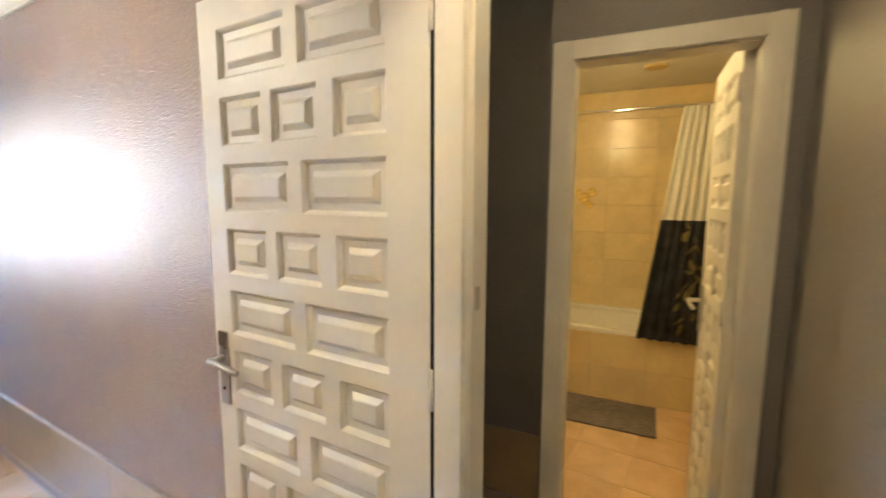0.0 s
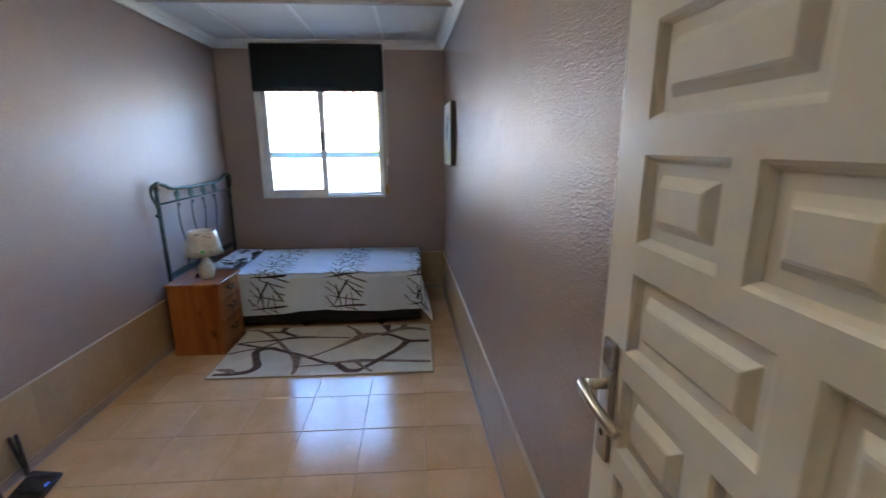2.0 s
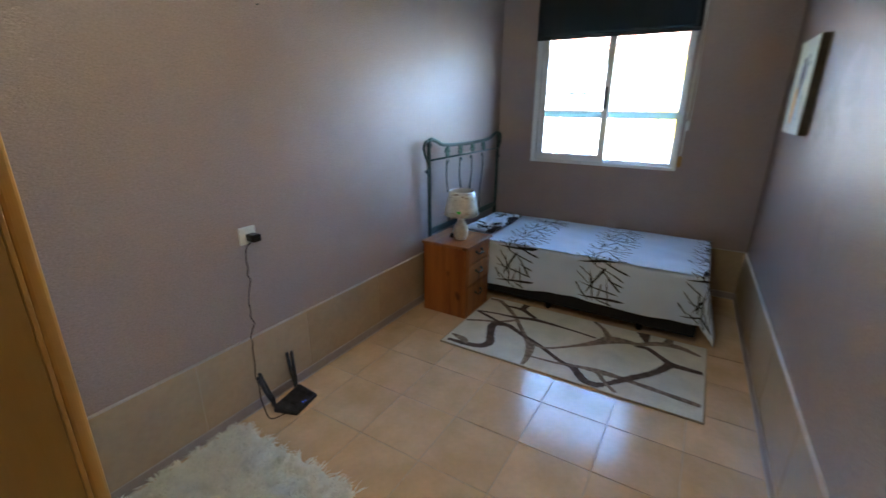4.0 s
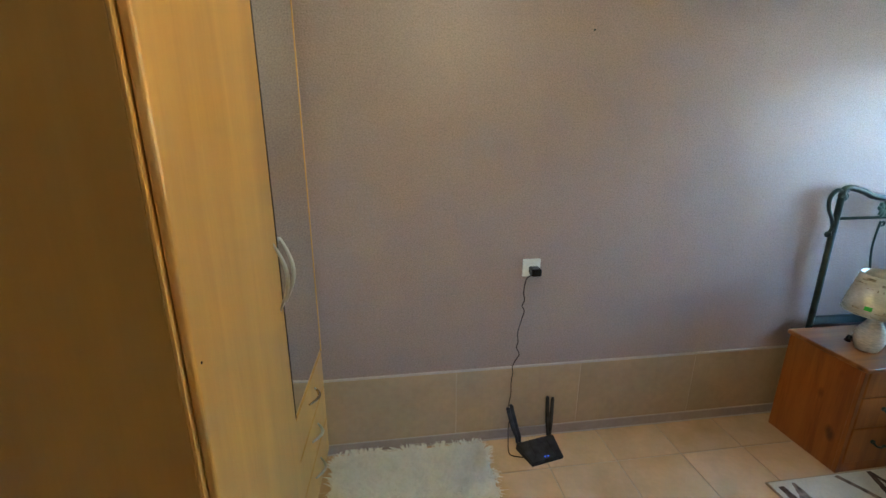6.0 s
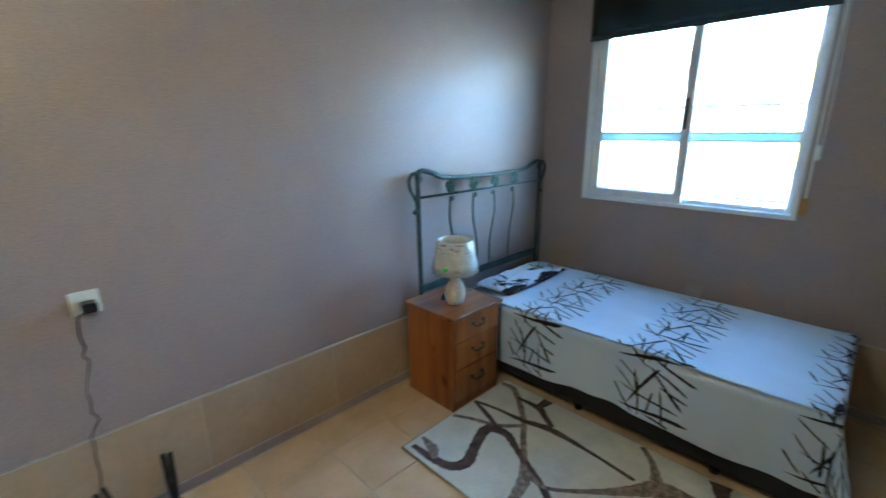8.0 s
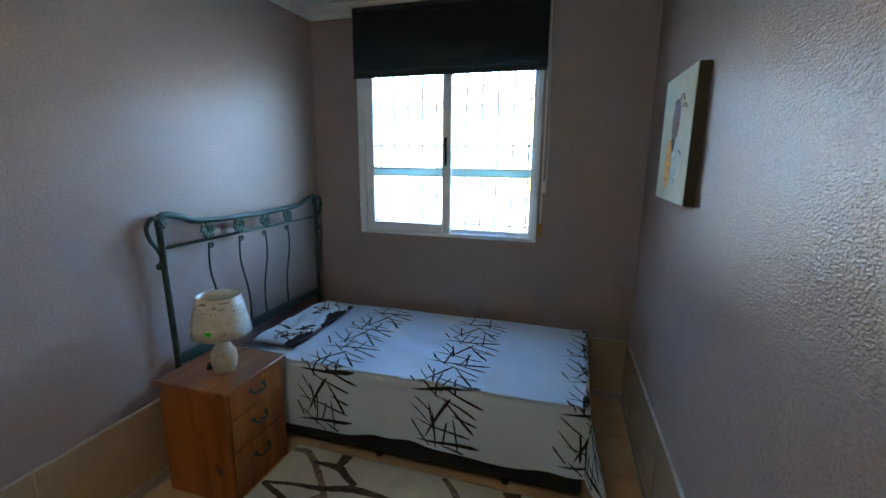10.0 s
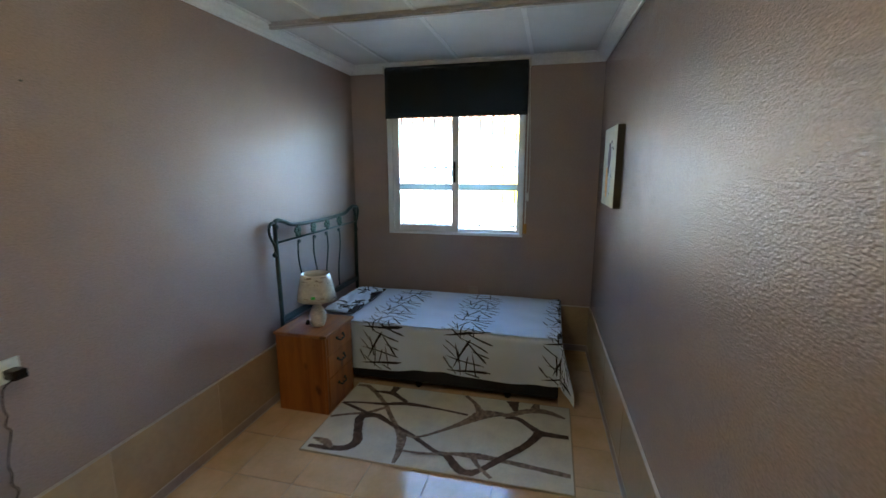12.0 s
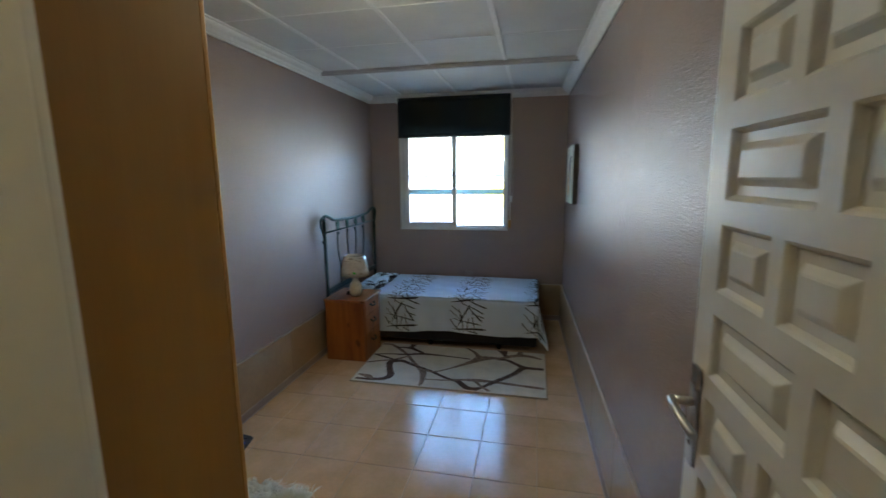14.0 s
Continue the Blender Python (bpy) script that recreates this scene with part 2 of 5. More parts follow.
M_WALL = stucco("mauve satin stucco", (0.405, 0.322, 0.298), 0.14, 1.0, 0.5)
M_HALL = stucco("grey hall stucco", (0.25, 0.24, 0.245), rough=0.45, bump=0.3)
M_PLASTER = surface("white plaster", (0.72, 0.71, 0.69), 0.7, var=0.05, grain=90, bump=0.15)
M_CEIL = surface("ceiling board", (0.70, 0.71, 0.70), 0.75, var=0.05, grain=130, grain_var=0.05, bump=0.5, depth=0.004)
M_STRIP = surface("ceiling strip white", (0.82, 0.83, 0.82), 0.55, var=0.03, bump=0.05)
M_GREY_STRIP = surface("grey ceiling batten", (0.50, 0.47, 0.45), 0.5, var=0.05, bump=0.05)
M_TILE = surface("terracotta glazed tile", (0.69, 0.47, 0.27), 0.17, var=0.06, scale=5.0, grain=45, grain_var=0.03, bump=0.10, depth=0.0010, piece=0.05, tint=(0.76, 0.535, 0.34), rough_var=0.08)
M_GROUT = surface("sandy grout", (0.60, 0.475, 0.335), 0.85, var=0.1, grain=220, bump=0.3)
M_DADO = surface("beige dado tile", (0.47, 0.345, 0.22), 0.39, var=0.05, scale=4.0, grain=38, grain_var=0.05, bump=0.08, depth=0.001, piece=0.05)
M_DADO_JOINT = surface("pale dado joint", (0.58, 0.46, 0.33), 0.7, var=0.1, grain=220, bump=0.2)
M_SKIRT = surface("mauve painted skirting", (0.40, 0.325, 0.305), 0.40, var=0.08, bump=0.1)
M_TRIM = surface("pale tile trim", (0.54, 0.47, 0.42), 0.4, var=0.06, bump=0.08)
M_DOOR = surface("cream white lacquer", (0.82, 0.80, 0.75), 0.38, var=0.035, scale=3.0, grain=50, grain_var=0.015, bump=0.06, depth=0.001)
M_STEEL = surface("brushed nickel", (0.55, 0.53, 0.50), 0.28, 1.0, var=0.04, grain=160, bump=0.05, stretch=(1, 1, 0.1))
M_CHROME = surface("chrome", (0.75, 0.75, 0.75), 0.12, 1.0, var=0.02, bump=0.0)
M_BEECH = wood("beech foil", (0.63, 0.345, 0.092), (0.50, 0.255, 0.055), 2, 0.37, ring=11.0, contrast=0.95)
# the same foil darkened: shade on the wardrobe sides put into the colour
M_BEECH_SHADED = wood("beech foil shaded copy", (0.44, 0.245, 0.055), (0.36, 0.19, 0.038), 2, 0.4, ring=7.0, contrast=0.7)
M_PINE = wood("honey pine", (0.39, 0.122, 0.021), (0.235, 0.060, 0.010), 2, 0.36, knots=0.9, ring=14.0, contrast=1.5, coat=0.3)
M_PINE_TOP = wood("honey pine top", (0.40, 0.145, 0.032), (0.25, 0.078, 0.015), 0, 0.36, knots=0.9, ring=14.0, contrast=1.4, coat=0.3)
M_IRON = surface("dark green painted iron", (0.030, 0.055, 0.048), 0.38, 0.25, var=0.25, scale=20, grain=180, bump=0.2, depth=0.001)
M_LEAF = surface("green bronze leaf", (0.055, 0.105, 0.08), 0.5, 0.3, var=0.3, scale=50, bump=0.3)
M_CLOTH = surface("white cotton cover", (0.66, 0.755, 0.89), 0.85, var=0.04, scale=3, grain=420, grain_var=0.04, bump=0.25, depth=0.0008, sheen=0.1)
M_INK = surface("black print", (0.018, 0.018, 0.020), 0.8, var=0.1, grain=300, bump=0.1)
M_BLACK = surface("black fabric", (0.014, 0.014, 0.015), 0.85, var=0.15, grain=300, bump=0.2)
M_PLASTIC = surface("black gloss plastic", (0.012, 0.012, 0.014), 0.25, var=0.1, grain=80, bump=0.03)
M_ROUTER = surface("dusty black plastic", (0.026, 0.027, 0.03), 0.38, var=0.5, scale=30, grain=260, grain_var=0.35, bump=0.08)
M_WHITE_PLASTIC = surface("white plastic", (0.78, 0.78, 0.74), 0.4, var=0.03, bump=0.02)
M_ALU = surface("white aluminium", (0.85, 0.87, 0.87), 0.4, var=0.03, scale=6, grain=70, bump=0.03)
M_GRILLE = surface("weathered grey iron paint", (0.36, 0.36, 0.35), 0.6, var=0.15, scale=12, grain=150, bump=0.15)
M_BLIND = surface("charcoal blind cloth", (0.032, 0.045, 0.050), 0.75, var=0.1, grain=500, grain_var=0.12, bump=0.2, depth=0.0006)
M_RUG = surface("cream pile", (0.70, 0.675, 0.59), 0.95, var=0.07, scale=9, grain=330, grain_var=0.12, bump=0.8, depth=0.004, stretch=(1, 0.35, 1), sheen=0.2)
M_RUG_DARK = surface("brown pile", (0.10, 0.066, 0.05), 0.95, var=0.35, scale=30, grain=330, grain_var=0.2, bump=0.8, depth=0.004, stretch=(1, 0.3, 1))
M_RUG_MID = surface("taupe pile", (0.26, 0.20, 0.155), 0.95, var=0.4, scale=45, grain=330, grain_var=0.2, bump=0.8, depth=0.004, stretch=(1, 0.3, 1))
M_RUG_EDGE = surface("rug binding", (0.50, 0.40, 0.27), 0.9, var=0.1, grain=260, bump=0.5)
M_FUR = surface("ivory fleece", (0.96, 0.95, 0.89), 0.9, var=0.05, scale=14, grain=60, grain_var=0.1, bump=0.2, sheen=0.2)
fur_nodes, fur_links = M_FUR.node_tree.nodes, M_FUR.node_tree.links
fur_through, fur_mix = fur_nodes.new("ShaderNodeBsdfTranslucent"), fur_nodes.new("ShaderNodeMixShader")
fur_through.inputs["Color"].default_value, fur_mix.inputs["Fac"].default_value = (0.97, 0.95, 0.89, 1), 0.3
fur_links.new(fur_nodes["Principled BSDF"].outputs[0], fur_mix.inputs[1])
fur_links.new(fur_through.outputs[0], fur_mix.inputs[2])
fur_links.new(fur_mix.outputs[0], fur_nodes["Material Output"].inputs["Surface"])
M_SHADE = surface("printed parchment shade", (0.70, 0.65, 0.53), 0.22, var=0.14, scale=16, grain=70, grain_var=0.12, bump=0.05, stretch=(1, 1, 4), tint=(0.78, 0.73, 0.62))
M_SHADE.node_tree.nodes["Principled BSDF"].inputs["Coat Weight"].default_value = 1.0
M_SHADE.node_tree.nodes["Principled BSDF"].inputs["Coat Roughness"].default_value = 0.06
M_PRINT = surface("faded taupe print", (0.40, 0.34, 0.26), 0.3, var=0.3, scale=60, grain=200, grain_var=0.2, bump=0.03)
M_CERAMIC = surface("incised cream ceramic", (0.72, 0.65, 0.53), 0.5, var=0.08, grain=90, grain_var=0.22, bump=0.9, depth=0.004, stretch=(0.5, 0.5, 2.2))
M_GREEN = surface("green sticker", (0.05, 0.55, 0.06), 0.5, var=0.02, bump=0.0)
M_AMBER = surface("amber plastic", (0.45, 0.24, 0.06), 0.4, var=0.05, bump=0.0)
M_CANVAS = surface("painted canvas", (0.66, 0.64, 0.50), 0.75, spec=0.2, var=0.08, scale=9, grain=320, grain_var=0.05, bump=0.4, depth=0.001)
M_CANVAS_EDGE = surface("dark canvas edge", (0.075, 0.06, 0.035), 0.7, var=0.1, grain=200, bump=0.3)
M_PAINT_MAUVE = surface("mauve paint", (0.14, 0.095, 0.10), 0.6, var=0.4, scale=60, bump=0.5)
M_PAINT_GOLD = surface("gold paint", (0.80, 0.40, 0.045), 0.4, var=0.35, scale=50, bump=0.5)
M_PAINT_PALE = surface("pale blue paint", (0.55, 0.60, 0.58), 0.6, var=0.2, scale=70, bump=0.5)
M_FLOWER = surface("pale yellow glaze", (0.78, 0.58, 0.16), 0.3, var=0.2, scale=30, bump=0.1)
M_LEAF_PRINT = surface("dull yellow print", (0.16, 0.13, 0.045), 0.5, var=0.3, scale=25, bump=0.05)
M_VENT = surface("yellowed vent plastic", (0.62, 0.47, 0.22), 0.5, var=0.05, bump=0.05)
M_GLASS = glass("window glass")
M_MIRROR = mirror("mirror glass")
M_FROST = surface("pale aqua plastic", (0.70, 0.80, 0.80), 0.4, var=0.05, bump=0.0)
frost_nodes, frost_links = M_FROST.node_tree.nodes, M_FROST.node_tree.links
frost_through, frost_mix = frost_nodes.new("ShaderNodeBsdfTranslucent"), frost_nodes.new("ShaderNodeMixShader")
frost_through.inputs["Color"].default_value, frost_mix.inputs["Fac"].default_value = (0.62, 0.82, 0.82, 1), 0.32
frost_links.new(frost_nodes["Principled BSDF"].outputs[0], frost_mix.inputs[1])
frost_links.new(frost_through.outputs[0], frost_mix.inputs[2])
frost_links.new(frost_mix.outputs[0], frost_nodes["Material Output"].inputs["Surface"])
M_CREAM = surface("cream wall tile", (0.74, 0.60, 0.34), 0.2, var=0.05, scale=6, grain=40, grain_var=0.03, bump=0.04, piece=0.04)
M_ENAMEL = surface("white enamel", (0.80, 0.78, 0.72), 0.12, var=0.02, bump=0.02)
M_MAT = surface("grey cotton mat", (0.19, 0.165, 0.145), 0.95, var=0.15, grain=120, grain_var=0.3, bump=0.9, depth=0.006, stretch=(0.2, 1, 1))
M_CURTAIN = surface("cream shower curtain", (0.62, 0.60, 0.52), 0.5, var=0.05, bump=0.05)
M_CURTAIN_DARK = surface("dark printed curtain", (0.018, 0.02, 0.024), 0.5, var=0.6, scale=14, bump=0.05)
M_RENDER = surface("white facade render", (0.40, 0.39, 0.37), 0.85, var=0.06, scale=1.2, grain=60, bump=0.3)
M_OCHRE = surface("ochre facade render", (0.70, 0.42, 0.05), 0.85, var=0.08, scale=1.2, grain=60, bump=0.3)
M_ROOF = surface("clay roof tile", (0.42, 0.20, 0.12), 0.8, var=0.25, scale=5, bump=0.3)
M_GROUND = surface("pale paving", (0.22, 0.21, 0.19), 0.9, var=0.1, scale=0.8, grain=30, bump=0.2)
M_DARK_GLASS = surface("sky-lit window pane", (0.12, 0.15, 0.17), 0.1, var=0.05, bump=0.0)
M_LAMP = glow("warm lamp", (1.0, 0.72, 0.36), 0.3)
M_LED = glow("blue indicator", (0.05, 0.15, 1.0), 0.06)

# ---- plan ----
FAR, LEFT, ROOM_X, HALL_X = -4.805, -1.155, -0.268, -0.185     # window wall, headboard wall, partition faces
CEIL = 2.45


def right_y(x):
    """The picture wall, which runs a little askew."""
    return 0.985 + 0.033 * (x - FAR)


def slab_along(bm, p, q, thick, z0, z1):
    """A straight wall from p to q in plan, growing thick metres to the left of that way."""
    p, q = Vector(p), Vector(q)
    d = (q - p).normalized()
    nrm = Vector((-d.y, d.x)) * thick
    low = [bm.verts.new((*v, z0)) for v in (p, q, q + nrm, p + nrm)]
    top = [bm.verts.new((v.co.x, v.co.y, z1)) for v in low]
    bm.faces.new(low)
    bm.faces.new(top)
    for k in range(4):
        bm.faces.new((low[k], low[(k + 1) % 4], top[(k + 1) % 4], top[k]))
    return bm


# ---- shell of the bedroom ----
WY0, WY1, WZ0, WZ1 = -0.80, 0.378, 0.99, 2.16     # window opening
bm = bmesh.new()
for y0, y1, z0, z1 in ((LEFT - 0.25, WY0, -0.05, 2.75), (WY1, 1.4, -0.05, 2.75), (WY0, WY1, -0.05, WZ0), (WY0, WY1, WZ1, 2.75)):
    box(bm, FAR - 0.24, FAR, y0, y1, z0, z1)
bmesh.ops.remove_doubles(bm, verts=bm.verts, dist=1e-4)
solid("wall_west", bm, M_WALL, "mauve textured plaster wall with the window opening", "wall")
solid("wall_south", bbox(FAR, HALL_X, LEFT - 0.2, LEFT, -0.05, 2.75), M_WALL, "mauve satin textured plaster wall behind the headboard", "wall")
bm = slab_along(bmesh.new(), (ROOM_X + 0.0, right_y(ROOM_X)), (FAR, right_y(FAR)), -0.06, -0.05, 2.75)
solid("wall_north", bm, M_WALL, "mauve satin textured plaster wall with a canvas on it", "wall")
DOOR_Y0, DOOR_Y1, DOOR_TOP = 0.306, 1.03, 2.105
bm = bmesh.new()
box(bm, ROOM_X - 0.045, HALL_X, LEFT, DOOR_Y0 - 0.03, -0.05, 2.75)
box(bm, ROOM_X, HALL_X, DOOR_Y0 - 0.03, DOOR_Y1 + 0.03, DOOR_TOP + 0.03, 2.75)
box(bm, ROOM_X + 0.013, HALL_X, DOOR_Y1 + 0.03, 1.095, -0.05, 2.75)
box(bm, ROOM_X, ROOM_X + 0.03, 1.095, 1.16, -0.05, 2.75)
solid("wall_east", bm, M_WALL, "plastered partition wall with the bedroom doorway", "wall")

# ceiling: boards in a 60 cm grid with pale cover strips, in one mesh
bm = bbox(FAR - 0.2, HALL_X, LEFT - 0.15, 1.3, CEIL, CEIL + 0.12)
solid("ceiling", bm, M_CEIL, "white textured ceiling boards with thin joints", "ceiling")
bm = bmesh.new()
for y in (0.43, -0.165, -0.76):
    box(bm, FAR, ROOM_X, y - 0.014, y + 0.014, CEIL - 0.006, CEIL + 0.002, 0.002)
solid("ceiling_strip", bm, M_STRIP, "white cover strips along the ceiling joints", "trim")
bm = bmesh.new()
for x in (-2.96, -2.36, -1.76, -1.16, -0.56):
    box(bm, x - 0.004, x + 0.004, LEFT, 1.12, CEIL - 0.003, CEIL + 0.002)
solid("ceiling_joint", bm, M_STRIP, "thin white joints across the ceiling", "trim")
bm = bbox(-3.625, -3.56, LEFT + 0.03, right_y(-3.6) - 0.03, CEIL - 0.022, CEIL + 0.002, 0.008, 2)
box(bm, -3.61, -3.575, LEFT + 0.03, right_y(-3.6) - 0.03, CEIL - 0.03, CEIL - 0.02, 0.003)
solid("ceiling_batten", bm, M_GREY_STRIP, "grey moulded batten across the ceiling", "trim")


def cornice(name, p, q):
    """A coved cornice from p to q, the room on its right-hand side."""
    p, q = Vector((*p, 0)), Vector((*q, 0))
    d = (q - p).normalized()
    r = Vector((d.y, -d.x, 0))
    prof = [(0, -0.070), (0.012, -0.070), (0.014, -0.060), (0.022, -0.054), (0.034, -0.040), (0.054, -0.028), (0.062, -0.020), (0.066, -0.01), (0.08, -0.008), (0.08, 0.002), (0, 0.002)]
    bm = bmesh.new()
    ends = [[bm.verts.new(s + r * a + Vector((0, 0, CEIL + b))) for a, b in prof] for s in (p, q)]
    for k in range(len(prof)):
        j = (k + 1) % len(prof)
        bm.faces.new((ends[0][k], ends[0][j], ends[1][j], ends[1][k]))
    bm.faces.new(ends[0][::-1])
    bm.faces.new(ends[1])
    return solid(name, bm, M_STRIP, "white coved plaster cornice", "trim")


cornice("cornice_south", (ROOM_X, LEFT), (FAR, LEFT))
cornice("cornice_west", (FAR, LEFT), (FAR, right_y(FAR)))
cornice("cornice_north", (FAR, right_y(FAR)), (ROOM_X, right_y(ROOM_X)))
cornice("cornice_east", (ROOM_X, right_y(ROOM_X)), (ROOM_X, LEFT))

# skirting: a painted band at the floor, tiles above it and a pale trim on top
DADO_TOP, BAND = 0.401, 0.055


def run_box(p, q, a, b, z0, z1, t0, t1):
    """A bar along p-q between a and b metres from p, from t0 to t1 metres to its right."""
    p, q = Vector(p), Vector(q)
    d = (q - p).normalized()
    r = Vector((d.y, -d.x))
    bm = bmesh.new()
    slab_along(bm, p + d * a + r * t0, p + d * b + r * t0, t0 - t1, z0, z1)
    return bm


DADO_MESH = {}


def dado(name, p, q, first):
    p, q = Vector(p), Vector(q)
    length = (q - p).length
    d = (q - p).normalized()
    base = solid(name, run_box(p, q, 0, length, 0.0, DADO_TOP, 0.0, 0.0106), M_DADO_JOINT, "beige tiled dado above a mauve skirting band", "skirting")
    part("band", run_box(p, q, 0, length, 0.008, BAND, 0.0, 0.016), M_SKIRT, base, "mauve painted skirting band")
    part("trim", run_box(p, q, 0, length, DADO_TOP - 0.002, DADO_TOP + 0.005, 0.0, 0.0125), M_TRIM, base, "pale trim along the tile top")
    part("band_joint", run_box(p, q, 0, length, BAND - 0.001, BAND + 0.004, 0.0, 0.0135), M_TRIM, base)
    part("floor_joint", run_box(p, q, 0, length, 0.0, 0.008, 0.0, 0.020), M_TRIM, base)
    a = first - 0.62
    while a < length:
        s, e = max(a, 0.0), min(a + 0.62, length)
        if e - s > 0.03:
            w = round(e - s - 0.004, 3)
            if w not in DADO_MESH:
                me = mesh_of(bbox(0.002, w + 0.002, -0.012, 0, BAND + 0.005, DADO_TOP - 0.003, 0.0015), "dado_tile")
                me.materials.append(M_DADO)
                DADO_MESH[w] = me
            o = new("tile", DADO_MESH[w])
            o.parent = base
            o.matrix_local = Matrix.Translation((*(p + d * s), 0)) @ Matrix.Rotation(math.atan2(d.y, d.x), 4, "Z")
        a += 0.62


dado("dado_south", (ROOM_X, LEFT), (FAR, LEFT), 0.179)
dado("dado_west", (FAR, LEFT), (FAR, right_y(FAR)), 0.30)
dado("dado_north", (FAR, right_y(FAR)), (ROOM_X, right_y(ROOM_X)), 0.34)

# ---- window ----
win = thing("window_1", pose(FAR, 0, 0), "white aluminium sliding window with two panes", "window", kind="structure")


def sash(y0, y1, z0, z1, x, rail):
    """One sliding sash with a middle rail; x is its middle plane."""
    bm = bmesh.new()
    box(bm, x - 0.014, x + 0.014, y0, y0 + rail, z0, z1, 0.003)
    box(bm, x - 0.014, x + 0.014, y1 - rail, y1, z0, z1, 0.003)
    box(bm, x - 0.013, x + 0.013, y0 + rail, y1 - rail, z0, z0 + rail, 0.003)
    box(bm, x - 0.013, x + 0.013, y0 + rail, y1 - rail, z1 - rail, z1, 0.003)
    s = part("sash", bm, M_ALU, win)
    mid = bmesh.new()
    box(mid, x - 0.012, x + 0.012, y0 + rail, y1 - rail, 1.380, 1.391, 0.002)
    box(mid, x - 0.012, x + 0.012, y0 + rail, y1 - rail, 1.426, 1.437, 0.002)
    part("middle_rail", mid, M_ALU, s, "white double middle rail")
    part("rail_strip", bbox(x - 0.003, x + 0.003, y0 + rail, y1 - rail, 1.389, 1.428), M_FROST, s, "pale translucent strip between the rails")
    for a, b in ((z0 + rail, 1.380), (1.437, z1 - rail)):
        g = part("pane", bbox(x - 0.002, x + 0.002, y0 + rail, y1 - rail, a, b), M_GLASS, s, "clear glass pane")
        g.visible_shadow = False
    return s


bm = bmesh.new()
for y0, y1, z0, z1 in ((WY0 - 0.02, WY0 + 0.03, WZ0 - 0.004, WZ1), (WY1 - 0.014, WY1 + 0.014, WZ0 - 0.004, WZ1), (WY0 + 0.03, WY1 - 0.014, WZ0 - 0.004, WZ0 + 0.022), (WY0 + 0.03, WY1 - 0.014, WZ1 - 0.03, WZ1)):
    box(bm, -0.085, 0.012, y0, y1, z0, z1, 0.003)
part("window_frame", bm, M_ALU, win)
ls = sash(WY0 + 0.03, -0.172, WZ0 + 0.022, WZ1 - 0.03, -0.012, 0.056)
rs = sash(-0.222, WY1 - 0.014, WZ0 + 0.016, WZ1 - 0.03, -0.052, 0.030)
part("latch", bbox(0.002, 0.014, -0.214, -0.196, 1.45, 1.63, 0.004), M_PLASTIC, ls, "dark grey sash latch")
# reveal outside and sill
solid("window_sill", bbox(FAR - 0.27, FAR - 0.085, WY0, WY1, WZ0 - 0.03, WZ0 + 0.004, 0.003), M_RENDER, "pale outer window sill", "sill")

# security grille outside
gr = thing("window_grille", pose(FAR - 0.2, 0, 0), "grey painted iron security grille outside the window", "grille")
for k in range(11):
    part("bar", tube(bmesh.new(), [(0, WY0 + 0.05 + k * 0.105, WZ0 + 0.004), (0, WY0 + 0.05 + k * 0.105, WZ1)], 0.0065, 6), M_GRILLE, gr)
for z in (1.05, 1.582, 2.10):
    part("crossbar", tube(bmesh.new(), [(0.008, WY0, z), (0.008, WY1, z)], 0.0065, 6), M_GRILLE, gr)

# roller blind
bl = thing("roller_blind", pose(-4.745, -0.2, 2.0), "charcoal roller blind drawn a third down over the window", "blind")
bm = bmesh.new()
tube(bm, [(-0.012, -0.605, 0.395), (-0.012, 0.605, 0.395)], 0.024, 14)
part("roll", bm, M_BLIND, bl)
bm = bmesh.new()
grid = [[bm.verts.new((0.010 + 0.0025 * math.sin(y * 9 + z * 5), -0.607 + 1.214 * y / 24, z * 0.05)) for z in range(9)] for y in range(25)]
for i in range(24):
    for j in range(8):
        f = bm.faces.new((grid[i][j], grid[i + 1][j], grid[i + 1][j + 1], grid[i][j + 1]))
        f.smooth = True
bmesh.ops.solidify(bm, geom=bm.faces[:], thickness=0.002)
part("cloth", bm, M_BLIND, bl)
part("hem_bar", bbox(0.004, 0.016, -0.608, 0.608, -0.005, 0.022, 0.004), M_BLIND, bl)
for y in (-0.62, 0.62):
    part("bracket", bbox(-0.06, 0.016, y - 0.004, y + 0.004, 0.36, 0.43, 0.003), M_WHITE_PLASTIC, bl, "white plastic bracket")
part("bead_chain", tube(bmesh.new(), smoothline([(0.0, 0.618, 0.40), (0.004, 0.628, 0.0), (0.002, 0.640, -0.40), (0.002, 0.637, -0.63), (0.0, 0.625, -0.66), (-0.004, 0.617, -0.62), (-0.004, 0.616, -0.2), (-0.01, 0.614, 0.39)], 6), 0.0022, 5), M_WHITE_PLASTIC, bl, "white bead chain")
part("chain_weight", lathe(bmesh.new(), [(0.002, -0.70), (0.010, -0.695), (0.011, -0.64), (0.004, -0.625)], 10, 0.0, 0.63), M_WHITE_PLASTIC, bl)
st = thing("shutter_strap_box", pose(FAR, 0.412, 1.02), "amber plastic strap holder beside the window", "strap holder")
part("holder", bbox(0, 0.02, -0.016, 0.016, 0.0, 0.085, 0.004), M_AMBER, st)
part("strap", bbox(0.004, 0.006, -0.005, 0.005, 0.083, 1.0), M_WHITE_PLASTIC, st, "pale woven strap")

